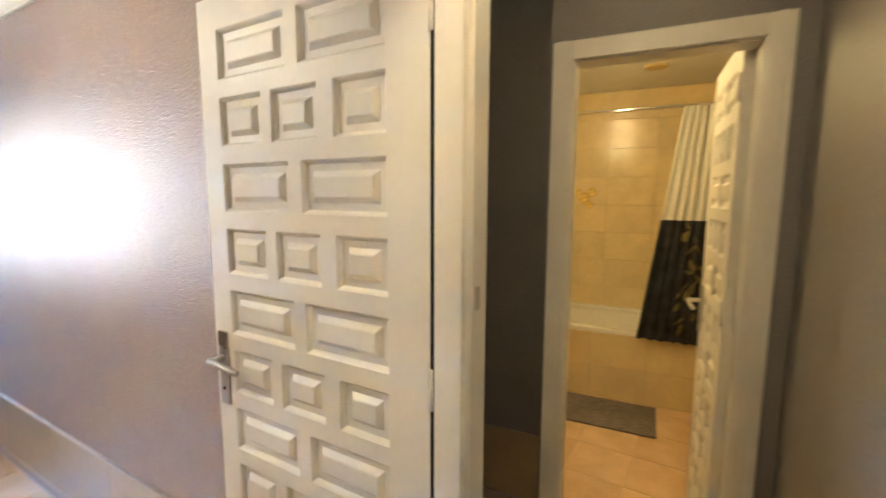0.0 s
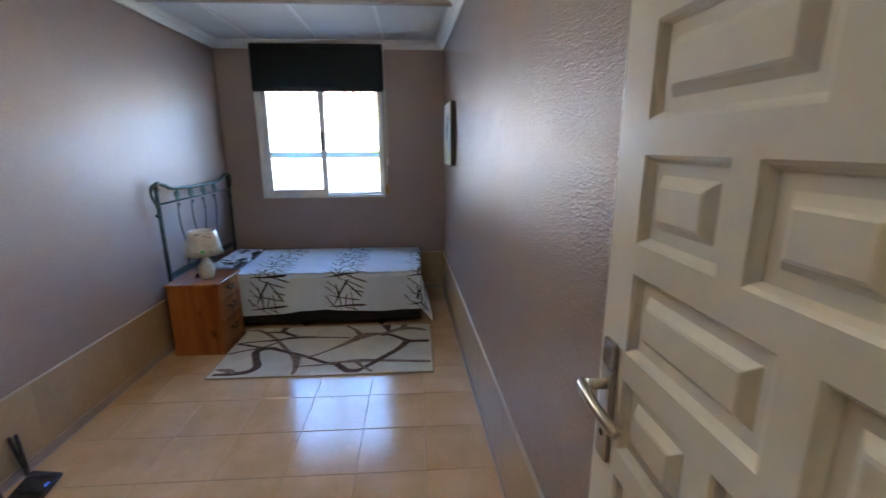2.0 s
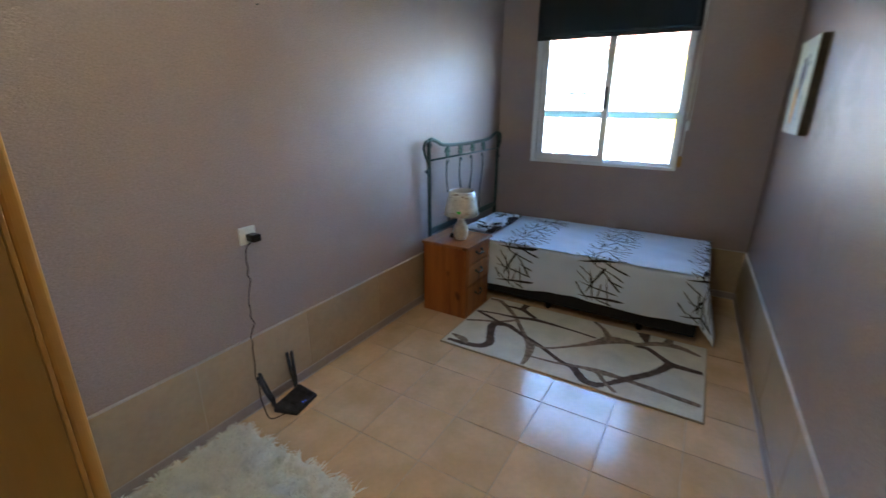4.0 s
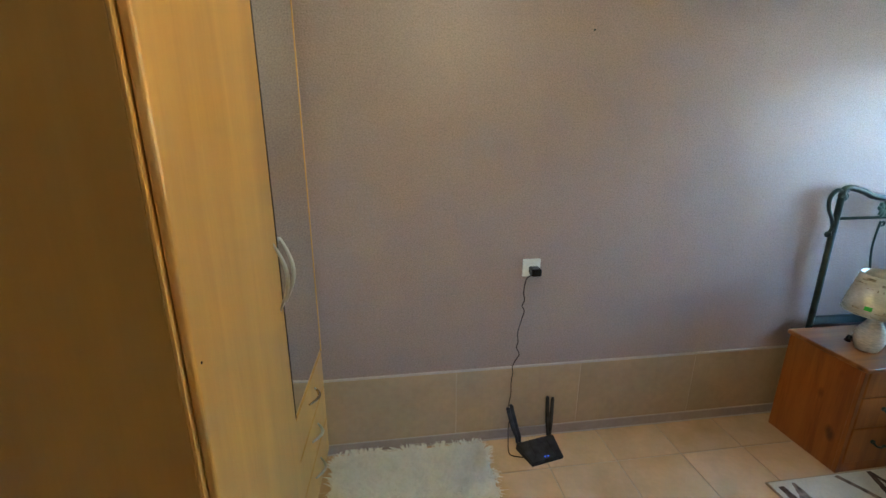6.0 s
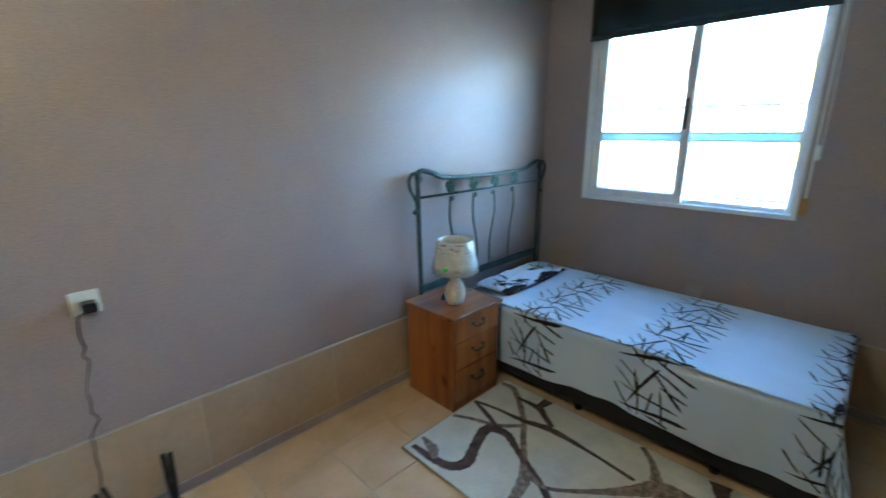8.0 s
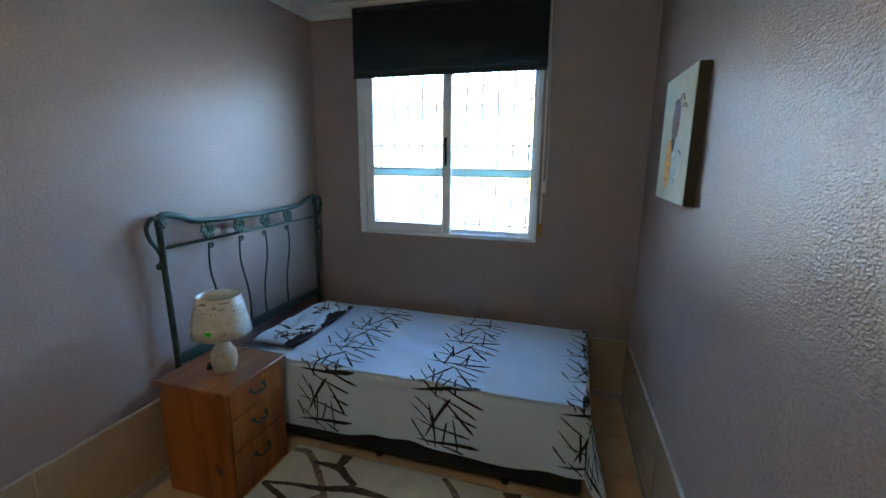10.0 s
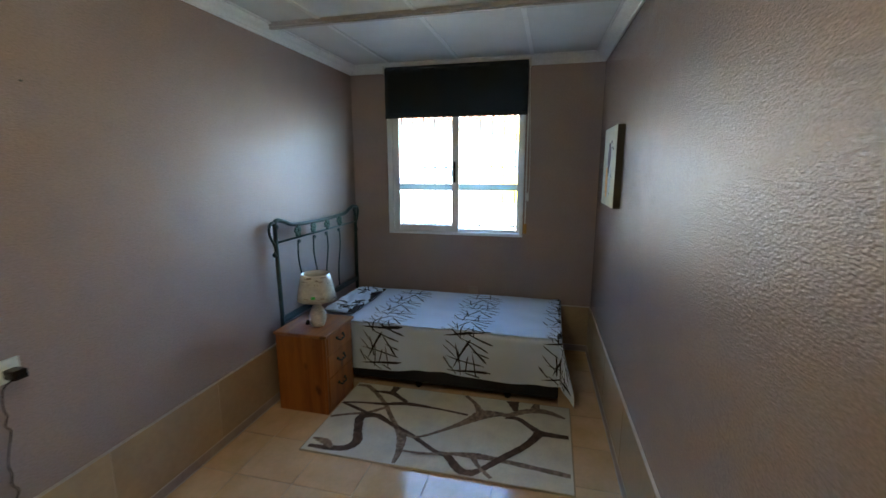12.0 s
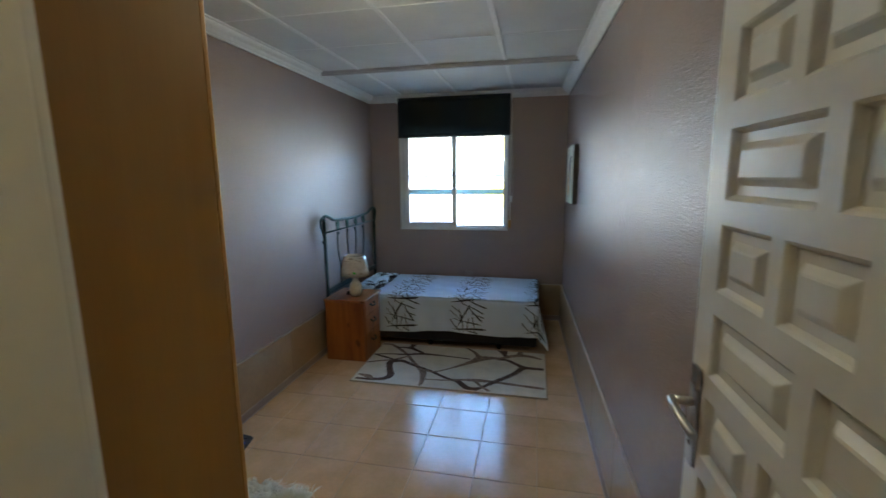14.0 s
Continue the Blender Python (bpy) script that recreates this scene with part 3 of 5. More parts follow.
# ---- outside ----
solid("ground", bbox(-400, FAR - 0.24, -400, 400, -0.35, -0.15), M_GROUND, "pale sunlit paving reaching the horizon", "ground")
solid("terrace_wall", bbox(-7.9, -7.7, -14, 14, -0.15, 1.02, 0.01), M_RENDER, "low white rendered garden wall in the sun", "wall")
hs = thing("house", pose(-16, 0, -0.15), "white rendered house with clay roof across the street", "house")
part("wall", bbox(-6, 0, -14, 14, 0, 3.3), M_RENDER, hs)
part("wing", bbox(-6, 1.2, -1.05, 1.6, 0, 2.9), M_OCHRE, hs, "ochre rendered porch")
bm = bmesh.new()
slab = [bm.verts.new(v) for v in ((0.35, -14.2, 3.25), (0.35, 14.2, 3.25), (-6.2, 14.2, 4.9), (-6.2, -14.2, 4.9))]
bm.faces.new(slab)
bmesh.ops.solidify(bm, geom=bm.faces[:], thickness=0.15)
rf = part("roof", bm, M_ROOF, hs, "clay tile roof")
cover = mesh_of(tube(bmesh.new(), [(0.42, 0, 3.27), (-1.4, 0, 3.74)], 0.07, 6), "roof_tile")
cover.materials.append(M_ROOF)
for k in range(60):
    o = new("roof_tile", cover)
    o.parent = rf
    o.location = (0, -7 + 0.24 * k, 0)
for y in (-6.5, -3.9, 2.4):
    w = part("window", bbox(-0.02, 0.05, y, y + 1.1, 1.1, 2.3, 0.01), M_ALU, hs, "white framed window")
    part("pane", bbox(0.05, 0.06, y + 0.08, y + 1.02, 1.18, 2.22), M_DARK_GLASS, w)
w = part("window", bbox(1.15, 1.24, -0.88, -0.28, 1.55, 2.3, 0.01), M_ALU, hs, "white framed window")
part("pane", bbox(1.24, 1.25, -0.82, -0.34, 1.61, 2.24), M_DARK_GLASS, w)

# ---- bedroom door ----
LEAF_W, LEAF_H, ROW, PANEL = 0.742, 2.085, 0.1735, 0.128


def raised_panel(bm, x0, x1, z0, z1, y, s):
    """A fielded panel in a moulded recess; s is the way its face looks."""
    prof = [(0.0, 0.0), (0.005, -0.004), (0.010, -0.013), (0.027, -0.014), (0.038, -0.003), (0.042, -0.001)]
    loops = []
    for a, h in prof:
        a = min(a, (x1 - x0) / 2 - 0.01)
        loops.append([bm.verts.new((x, y + s * h, z)) for x, z in ((x0 + a, z0 + a), (x1 - a, z0 + a), (x1 - a, z1 - a), (x0 + a, z1 - a))])
    for a, b in zip(loops, loops[1:]):
        for k in range(4):
            bm.faces.new((a[k], a[(k + 1) % 4], b[(k + 1) % 4], b[k]))
    bm.faces.new(loops[-1])
    return loops[0]


def panel_door(name, m, label, width=LEAF_W, handle=True):
    """A lacquered leaf of rows of two and three fielded panels; x runs from the hinge to the latch, the front looks towards -y."""
    th = thing(name, m, label, "door", kind="structure")
    rows = []
    for k in range(11):
        z1 = 2.003 - k * ROW
        f = width / LEAF_W
        cols = ((0.106, 0.362), (0.405, 0.664)) if k % 2 == 0 else ((0.106, 0.256), (0.304, 0.461), (0.498, 0.664))
        rows.append((z1 - PANEL, z1, [(a * f, b * f) for a, b in cols]))
    bm = bmesh.new()
    t = 0.036
    zs = [0.008]
    for z0, z1, cols in rows[::-1]:
        zs += [z0, z1]
    zs.append(LEAF_H)
    for i in range(0, len(zs), 2):
        box(bm, 0, width, 0, t, zs[i], zs[i + 1])
    for z0, z1, cols in rows:
        xs = [0.0] + [v for c in cols for v in c] + [width]
        for i in range(0, len(xs), 2):
            box(bm, xs[i], xs[i + 1], 0, t, z0, z1)
    bmesh.ops.remove_doubles(bm, verts=bm.verts, dist=1e-5)
    part("leaf", bm, M_DOOR, th)
    for z0, z1, cols in rows:
        for a, b in cols:
            pb = bmesh.new()
            raised_panel(pb, a, b, z0, z1, 0.0, -1)
            raised_panel(pb, a, b, z0, z1, t, 1)
            part("panel", pb, M_DOOR, th)
    if handle:
        for s, y in ((-1, 0.0), (1, t)):
            hb = bmesh.new()
            box(hb, width - 0.060, width - 0.022, min(y, y + s * 0.009), max(y, y + s * 0.009), 0.966, 1.185, 0.004, 2)
            pl = part("handle_plate", hb, M_STEEL, th, "brushed nickel handle plate")
            lv = bmesh.new()
            tube(lv, [(width - 0.041, y, 1.107), (width - 0.041, y + s * 0.045, 1.107)], 0.0095, 10)
            arc = smoothline([(width - 0.046, y + s * 0.052, 1.110), (width - 0.075, y + s * 0.056, 1.111), (width - 0.115, y + s * 0.055, 1.106), (width - 0.158, y + s * 0.046, 1.095)], 5)
            tube(lv, [(width - 0.034, y + s * 0.044, 1.109)] + arc, [0.007] + [0.0095] * 6 + [0.0085] * (len(arc) - 6), 10)
            part("lever", lv, M_STEEL, pl, "satin nickel lever")
            part("keyhole", lathe(bmesh.new(), [(0.006, 0), (0.006, 0.001)], 10), M_PLASTIC, pl).matrix_local = pose(width - 0.041, y + s * 0.0095, 1.014, 90)
    for z in (0.28, 1.174, 1.925):
        part("hinge", tube(bmesh.new(), [(-0.005, 0.040, z - 0.045), (-0.005, 0.040, z + 0.045)], 0.007, 8), M_DOOR, th, "painted barrel hinge")
    part("latch_face", bbox(width - 0.001, width + 0.0015, 0.009, 0.027, 1.0, 1.2), M_STEEL, th)
    return th


# the leaf stands open along the picture wall, hinged on the partition
hinge = Vector((ROOM_X - 0.004, 1.0783, 0))
panel_door("door_1", Matrix.Translation(hinge) @ Matrix.Rotation(radians(181.4), 4, "Z"), "cream lacquered bedroom door with small raised panels, standing open")


def door_frame(name, m, width, height, depth, label, faces=2, first=0, deep=0.0, start=0.0):
    """Lining, stops and mitred casings on both faces; x across the opening, y through the wall."""
    th = thing(name, m, label, "door frame", kind="structure")
    for x0, x1, back in ((-0.03, 0.0, -start), (width, width + 0.03, deep)):
        part("lining", bbox(x0, x1, -back, depth, 0, height + 0.03, 0.002), M_DOOR, th)
    part("lining", bbox(0, width, 0, depth, height, height + 0.03, 0.002), M_DOOR, th)
    for y0, y1 in ((-0.016, 0.0), (depth, depth + 0.016))[:faces]:
        for x0, x1 in ((-0.075, -0.006), (width + 0.006, width + 0.075))[first:]:
            back = deep if x0 > 0 else 0.0
            bm = bbox(x0, x1, y0 - back, y1 - back, 0, height + 0.07, 0.006, 2)
            box(bm, x0 + 0.022, x1 - 0.022, y0 - 0.004 - back, y1 + 0.004 - back, 0, height + 0.07, 0.003)
            part("casing", bm, M_DOOR, th)
        part("casing", bbox(-0.006, width + 0.006, y0, y1, height + 0.004, height + 0.07, 0.006, 2), M_DOOR, th)
    return th


TRIM_DOOR = door_frame("trim_door", Matrix.Translation((ROOM_X, DOOR_Y1, 0)) @ Matrix.Rotation(radians(-90), 4, "Z"), DOOR_Y1 - DOOR_Y0, DOOR_TOP, HALL_X - ROOM_X, "cream lacquered frame of the bedroom doorway", 1, 1, 0.045, 0.013)
# shade of the deep hinge gap, put in as a black strip
part("gap_shade_strip", bbox(-0.03, -0.006, 0.001, 0.0128, 0, DOOR_TOP), M_BLACK, TRIM_DOOR, "dark strip standing in for shade in the hinge gap")
part("stop", bbox(0.0, 0.012, 0.045, HALL_X - ROOM_X, 0, DOOR_TOP, 0.002), M_DOOR, TRIM_DOOR)

part("casing", bbox(-0.066, -0.003, HALL_X - ROOM_X, HALL_X - ROOM_X + 0.014, 0, 1.99, 0.005, 2), M_DOOR, TRIM_DOOR)
part("strike_plate", bbox(-0.030, -0.012, HALL_X - ROOM_X + 0.014, HALL_X - ROOM_X + 0.017, 1.355, 1.40), M_STEEL, TRIM_DOOR, "small steel plate")

# ---- hall ----
HB = pose(0.02, 1.93, 0, 0, 0, 6.5)     # bathroom wall, a little askew


def at_bath(x, y, z=0.0):
    return HB @ Vector((x, y, z))


BX0, BX1, BTOP = -0.255, 0.285, 2.035
bm = bmesh.new()
for x0, x1, z0, z1 in ((BX0 - 0.085, BX0 - 0.03, -0.05, 2.75), (BX1 + 0.03, 1.3, -0.05, 2.75), (BX0 - 0.03, BX1 + 0.03, BTOP + 0.03, 2.75)):
    box(bm, x0, x1, 0, 0.1, z0, z1)
box(bm, BX0 - 0.085, BX0 - 0.06, 0.1, 0.40, -0.05, 2.75)
box(bm, -1.7, BX0 - 0.06, 0.40, 0.46, -0.05, 2.75)
w = solid("wall_hall_north", bm, M_HALL, "dark grey textured hall wall beside the bathroom door", "wall")
w.matrix_world = HB
solid("wall_hall_east", bbox(0.43, 0.55, -1.6, 2.2, -0.05, 2.75), M_HALL, "grey textured hall wall", "wall")
solid("wall_hall_south", bbox(HALL_X, 0.97, -1.7, -1.6, -0.05, 2.75), M_HALL, "grey textured hall wall", "wall")
solid("wall_hall_west", bbox(-1.65, -1.55, 1.10, 2.4, -0.05, 2.75), M_HALL, "grey textured hall wall", "wall")
bm = bbox(HALL_X, HALL_X + 0.004, -1.6, DOOR_Y0 - 0.08, 0, 2.6)
solid("wall_hall_skin", bm, M_HALL, "grey paint on the hall face of the partition", "wall")
solid("ceiling_hall", bbox(HALL_X + 0.004, 0.97, -1.7, 2.2, 2.5, 2.6), M_PLASTER, "plain white hall ceiling", "ceiling")
solid("ceiling_hall_north", bbox(-1.7, HALL_X + 0.004, 1.24, 2.5, 2.49, 2.6), M_PLASTER, "plain white hall ceiling", "ceiling")
bd = solid("dado_hall", bbox(-1.6, BX0 - 0.087, 0.388, 0.40, 0.06, 0.405, 0.002), M_DADO, "beige tiled dado in the hall", "skirting")
bd.matrix_world = HB
part("band", bbox(-1.6, BX0 - 0.087, 0.384, 0.40, 0.004, 0.058, 0.002), M_SKIRT, bd, "mauve painted skirting band")

# ---- bathroom ----
door_frame("trim_bathroom", HB @ pose(BX0, 0.0, 0), BX1 - BX0, BTOP, 0.1, "cream lacquered frame of the bathroom doorway")
panel_door("door_2", HB @ pose(BX1 + 0.004, 0.112, 0) @ Matrix.Rotation(radians(91), 4, "Z"), "cream lacquered bathroom door with raised panels, open inwards", 0.55)
bm = bmesh.new()
box(bm, -1.3, -1.2, 0.46, 2.75, -0.05, 2.6)
box(bm, 0.95, 1.05, 0.1, 2.75, -0.05, 2.6)
box(bm, -1.3, 1.05, 2.65, 2.75, -0.05, 2.6)
w = solid("wall_bathroom", bm, M_CREAM, "warm cream bathroom walls", "wall")
w.matrix_world = HB
w = solid("ceiling_bathroom", bbox(-1.3, 1.05, 0.05, 2.75, 2.5, 2.6), M_PLASTER, "white bathroom ceiling with a round vent", "ceiling")
w.matrix_world = HB
vent = thing("ceiling_vent", HB @ pose(0.0, 1.95, 2.5), "round plastic ceiling vent over the bath", "vent")
part("ring", lathe(bmesh.new(), [(0.05, -0.012), (0.075, -0.012), (0.08, 0.0)], 20), M_VENT, vent)
wt = thing("wall_tiles", HB @ pose(0, 2.65, 0), "cream glazed wall tiles above the bath", "tiles", kind="structure")
tm = mesh_of(bbox(0.002, 0.398, -0.010, 0, 0.002, 0.248, 0.002), "tile")
tm.materials.append(M_CREAM)
for r in range(10):
    for c in range(5):
        o = new("tile", tm)
        o.parent = wt
        o.location = (-1.15 + 0.4 * c, 0, 0.0 + 0.25 * r)
dc = thing("decor_flower", HB @ pose(-0.55, 2.638, 1.56), "painted yellow flower motif on a wall tile", "decoration")
for k, (dx, dz, r) in enumerate(((0, 0, 0.05), (0.07, 0.05, 0.04), (0.05, -0.06, 0.035), (-0.05, 0.06, 0.03))):
    pt = bmesh.new()
    lathe(pt, [(0.0, 0.004), (r * 0.7, 0.003), (r, 0.0)], 10)
    part("petal", pt, M_FLOWER, dc).matrix_local = pose(dx, 0, dz, 90)
bt = thing("bathtub", HB @ pose(0, 1.87, 0), "white enamel bathtub with a tiled front", "bathtub")
bm = bmesh.new()
box(bm, -1.2, 0.95, 0.0, 0.06, 0.52, 0.56, 0.012, 2)
box(bm, -1.2, 0.95, 0.70, 0.78, 0.52, 0.56, 0.012, 2)
box(bm, -1.2, -1.08, 0.06, 0.70, 0.52, 0.56, 0.012, 2)
box(bm, 0.80, 0.95, 0.06, 0.70, 0.52, 0.56, 0.012, 2)
part("rim", bm, M_ENAMEL, bt)
bm = bmesh.new()
top = [bm.verts.new((x, y, 0.535)) for x, y in ((-1.08, 0.055), (0.80, 0.055), (0.80, 0.705), (-1.08, 0.705))]
low = [bm.verts.new((x, y, 0.16)) for x, y in ((-0.92, 0.14), (0.62, 0.14), (0.62, 0.62), (-0.92, 0.62))]
for k in range(4):
    bm.faces.new((top[k], low[k], low[(k + 1) % 4], top[(k + 1) % 4]))
bm.faces.new(low)
part("basin", bm, M_ENAMEL, bt)
fr = part("front", bbox(-1.2, 0.95, 0.012, 0.045, 0, 0.52), M_GROUT, bt)
tm2 = mesh_of(bbox(0.002, 0.398, 0.0, 0.012, 0.002, 0.257, 0.002), "tile")
tm2.materials.append(M_CREAM)
for r in range(2):
    for c in range(5):
        o = new("tile", tm2)
        o.parent = fr
        o.location = (-1.15 + 0.4 * c, 0, 0.004 + 0.258 * r)
rl = thing("curtain_rail", HB @ pose(0, 1.90, 2.2), "chrome shower curtain rail", "rail")
part("rod", tube(bmesh.new(), [(-1.2, 0, 0), (0.95, 0, 0)], 0.012, 8), M_CHROME, rl)
cu = thing("shower_curtain", HB @ pose(0.0, 1.86, 0.53), "cream shower curtain with a dark printed lower half", "curtain")


def curtain(z0, z1, mat, name):
    bm = bmesh.new()
    nx, nz = 36, 14
    g = []
    for j in range(nz + 1):
        z = z0 + (z1 - z0) * j / nz
        f = z / 1.66
        left = -0.03 + 0.22 * f
        g.append([bm.verts.new((left + (0.46 - left) * i / nx, -0.03 * (1 - f) - 0.02 * math.sin(i * 1.15 + 0.6 * math.sin(i * 0.7)), z)) for i in range(nx + 1)])
    for j in range(nz):
        for i in range(nx):
            bm.faces.new((g[j][i], g[j][i + 1], g[j + 1][i + 1], g[j + 1][i])).smooth = True
    return part(name, bm, mat, cu)


curtain(0.88, 1.66, M_CURTAIN, "upper_cloth")
curtain(0.0, 0.88, M_CURTAIN_DARK, "lower_cloth")
crng = random.Random(8)
bm = bmesh.new()
for k in range(26):
    z, c, a = crng.uniform(0.08, 0.86), crng.uniform(0.22, 0.42), crng.uniform(0.6, 2.4)
    ln, wd = crng.uniform(0.03, 0.075), crng.uniform(0.008, 0.016)
    vs = []
    for u, w_ in ((-1, 0), (-0.3, 1), (0.5, 0.8), (1, 0), (0.5, -0.8), (-0.3, -1)):
        px, pz = c + ln * u * math.cos(a) - wd * w_ * math.sin(a), z + ln * u * math.sin(a) + wd * w_ * math.cos(a)
        left = -0.03 + 0.22 * pz / 1.66
        i = 36 * (px - left) / (0.46 - left)
        vs.append(bm.verts.new((px, -0.03 * (1 - pz / 1.66) - 0.02 * math.sin(i * 1.15 + 0.6 * math.sin(i * 0.7)) - 0.007, pz)))
    bm.faces.new(vs)
tagged(part("leaf_print", bm, M_LEAF_PRINT, cu, "dull yellow leaf print"), kind="stuff")
mt = thing("bath_mat", HB @ pose(-0.26, 1.6, 0.002), "grey ribbed cotton bath mat", "mat")
bm = bmesh.new()
for k in range(22):
    y = -0.21 + k * 0.02
    tube(bm, [(-0.39, y, 0.010), (0.39, y, 0.010)], 0.0105, 6)
tagged(part("ribbing", bm, M_MAT, mt), kind="stuff")
cl = thing("unseen_ceiling_lamp", HB @ pose(-0.35, 0.95, 2.5), "warm glowing round ceiling lamp", "lamp", "ceiling lamps")
part("shade", lathe(bmesh.new(), [(0.0, -0.10), (0.08, -0.09), (0.13, -0.05), (0.14, 0.0)], 24), M_LAMP, cl)
part("base", lathe(bmesh.new(), [(0.15, -0.012), (0.15, 0.0)], 24), M_WHITE_PLASTIC, cl)
lamp("bathroom_bulb", at_bath(-0.35, 0.95, 2.2), BULB, (1.0, 0.74, 0.33), 0.15)
# unseen fixture added around the bedroom fill light
bl_ = thing("unseen_ceiling_lamp", pose(-1.80, 0.05, CEIL), "unseen round ceiling lamp added to fill the bedroom", "lamp", "ceiling lamps")
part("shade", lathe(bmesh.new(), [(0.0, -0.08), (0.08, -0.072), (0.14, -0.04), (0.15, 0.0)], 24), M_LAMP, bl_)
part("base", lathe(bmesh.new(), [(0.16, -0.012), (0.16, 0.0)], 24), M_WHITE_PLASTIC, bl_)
# fixture for the added hall light, never in view
hl_ = thing("unseen_ceiling_lamp", pose(0.06, 0.62, 2.5), "unseen round ceiling lamp added to fill the hall", "lamp", "ceiling lamps")
part("shade", lathe(bmesh.new(), [(0.0, -0.10), (0.08, -0.09), (0.13, -0.05), (0.14, 0.0)], 24), M_LAMP, hl_)
part("base", lathe(bmesh.new(), [(0.15, -0.012), (0.15, 0.0)], 24), M_WHITE_PLASTIC, hl_)

# ---- wardrobe ----
# front line from (-1.02, -0.10) at the near end to (-1.08, -1.13) against the wall; local x runs along the front, y into the depth
WD, WH, WDEPTH, SPLIT = 1.029, 2.28, 0.56, 0.558
wa, wb = Vector((-1.0235, -0.102)), Vector((-1.080, -1.130))
wdir = (wb - wa).normalized()
wm = Matrix.Translation((*wa, 0)) @ Matrix.Rotation(math.atan2(wdir.y, wdir.x), 4, "Z")
wr = thing("wardrobe", wm, "beech foil wardrobe with a mirrored door and three drawers", "wardrobe")
part("side_panel", bbox(0.0, 0.020, 0.024, WDEPTH, 0, WH, 0.002), M_BEECH_SHADED, wr, "beech foil side panel with its shade in the colour")
part("side_panel", bbox(WD - 0.02, WD, 0.022, WDEPTH, 0, WH, 0.002), M_BEECH_SHADED, wr)
part("divider", bbox(SPLIT - 0.008, SPLIT + 0.008, 0.022, WDEPTH - 0.01, 0.05, WH - 0.02), M_BEECH, wr)
part("top", bbox(0.024, WD - 0.02, 0.022, WDEPTH, WH - 0.02, WH), M_BEECH, wr)
part("plinth", bbox(0.024, WD - 0.02, 0.05, 0.066, 0, 0.055), M_BEECH, wr)
part("back", bbox(0.024, WD - 0.02, WDEPTH - 0.006, WDEPTH, 0.05, WH - 0.02), M_BEECH, wr)
part("edge_strip", bbox(0.0, 0.020, 0.018, 0.024, 0, WH, 0.001), M_BEECH, wr, "pale front edge of the side panel")


def bow_handle(x, z0, z1, par, vertical=True):
    pts = []
    for k in range(13):
        a = k / 12
        b = math.sin(math.pi * a)
        pts.append((x, -0.002 - 0.032 * b, z0 + (z1 - z0) * a) if vertical else (x + (z1 - z0) * (a - 0.5), -0.002 - 0.028 * b, z0))
    part("handle", tube(bmesh.new(), pts, [0.0035 + 0.003 * math.sin(math.pi * k / 12) for k in range(13)], 8), M_STEEL, par, "satin bow handle")


d1 = part("door", bbox(0.009, SPLIT - 0.002, -0.004, 0.0165, 0.058, WH - 0.003, 0.0085, 4), M_BEECH, wr)
bow_handle(SPLIT - 0.035, 0.99, 1.20, d1)
part("screw_cap", tube(bmesh.new(), [(0.030, -0.0052, 1.113), (0.030, -0.0035, 1.113)], 0.003, 8), M_PLASTIC, d1, "small dark screw cap")
d2 = bmesh.new()
box(d2, SPLIT + 0.002, WD - 0.002, 0.003, 0.018, 0.572, WH - 0.003, 0.002)
d2 = part("door", d2, M_BEECH, wr, "narrow door with a full-length mirror")
part("mirror_backing", bbox(SPLIT + 0.002, SPLIT + 0.008, -0.003, 0.0035, 0.58, WH - 0.01), M_PLASTIC, d2, "dark edge of the mirror")
part("mirror", bbox(SPLIT + 0.008, WD - 0.012, -0.001, 0.0035, 0.592, WH - 0.02), M_MIRROR, d2, "mirror glass pane")
part("edge_strip", bbox(WD - 0.012, WD - 0.002, -0.003, 0.004, 0.572, WH - 0.003, 0.002), M_BEECH, d2)
bow_handle(SPLIT + 0.035, 0.99, 1.20, d2)
for z0, z1 in ((0.058, 0.226), (0.233, 0.396), (0.403, 0.565)):
    dr = part("drawer", bbox(SPLIT + 0.002, WD - 0.002, 0.0, 0.018, z0, z1, 0.003, 2), M_BEECH, wr)
    bow_handle((SPLIT + WD) / 2, (z0 + z1) / 2 + 0.02, (z0 + z1) / 2 + 0.13, dr, False)

# ---- bed ----
BX_W, BX_F, BY_H, BY_F, BZ = -4.70, -3.80, -1.06, 0.735, 0.482
bed = thing("bed", pose((BX_W + BX_F) / 2, (BY_H + BY_F) / 2, 0), "single bed base in black fabric with a mattress", "bed")
hw, hl = (BX_F - BX_W) / 2, (BY_F - BY_H) / 2
part("base", bbox(-hw + 0.01, hw - 0.012, -hl, hl - 0.01, 0.055, 0.24, 0.02, 2), M_BLACK, bed, "black fabric bed base")
part("mattress", bbox(-hw + 0.01, hw - 0.012, -hl, hl - 0.012, 0.24, BZ - 0.012, 0.035, 3), M_CLOTH, bed)
for sx in (-1, 1):
    for y in (-hl + 0.1, -0.1, hl - 0.35):
        part("leg", tube(bmesh.new(), [(sx * (hw - 0.07), y, 0), (sx * (hw - 0.07), y, 0.06)], [0.02, 0.024], 10), M_PLASTIC, bed)

RND = 0.035


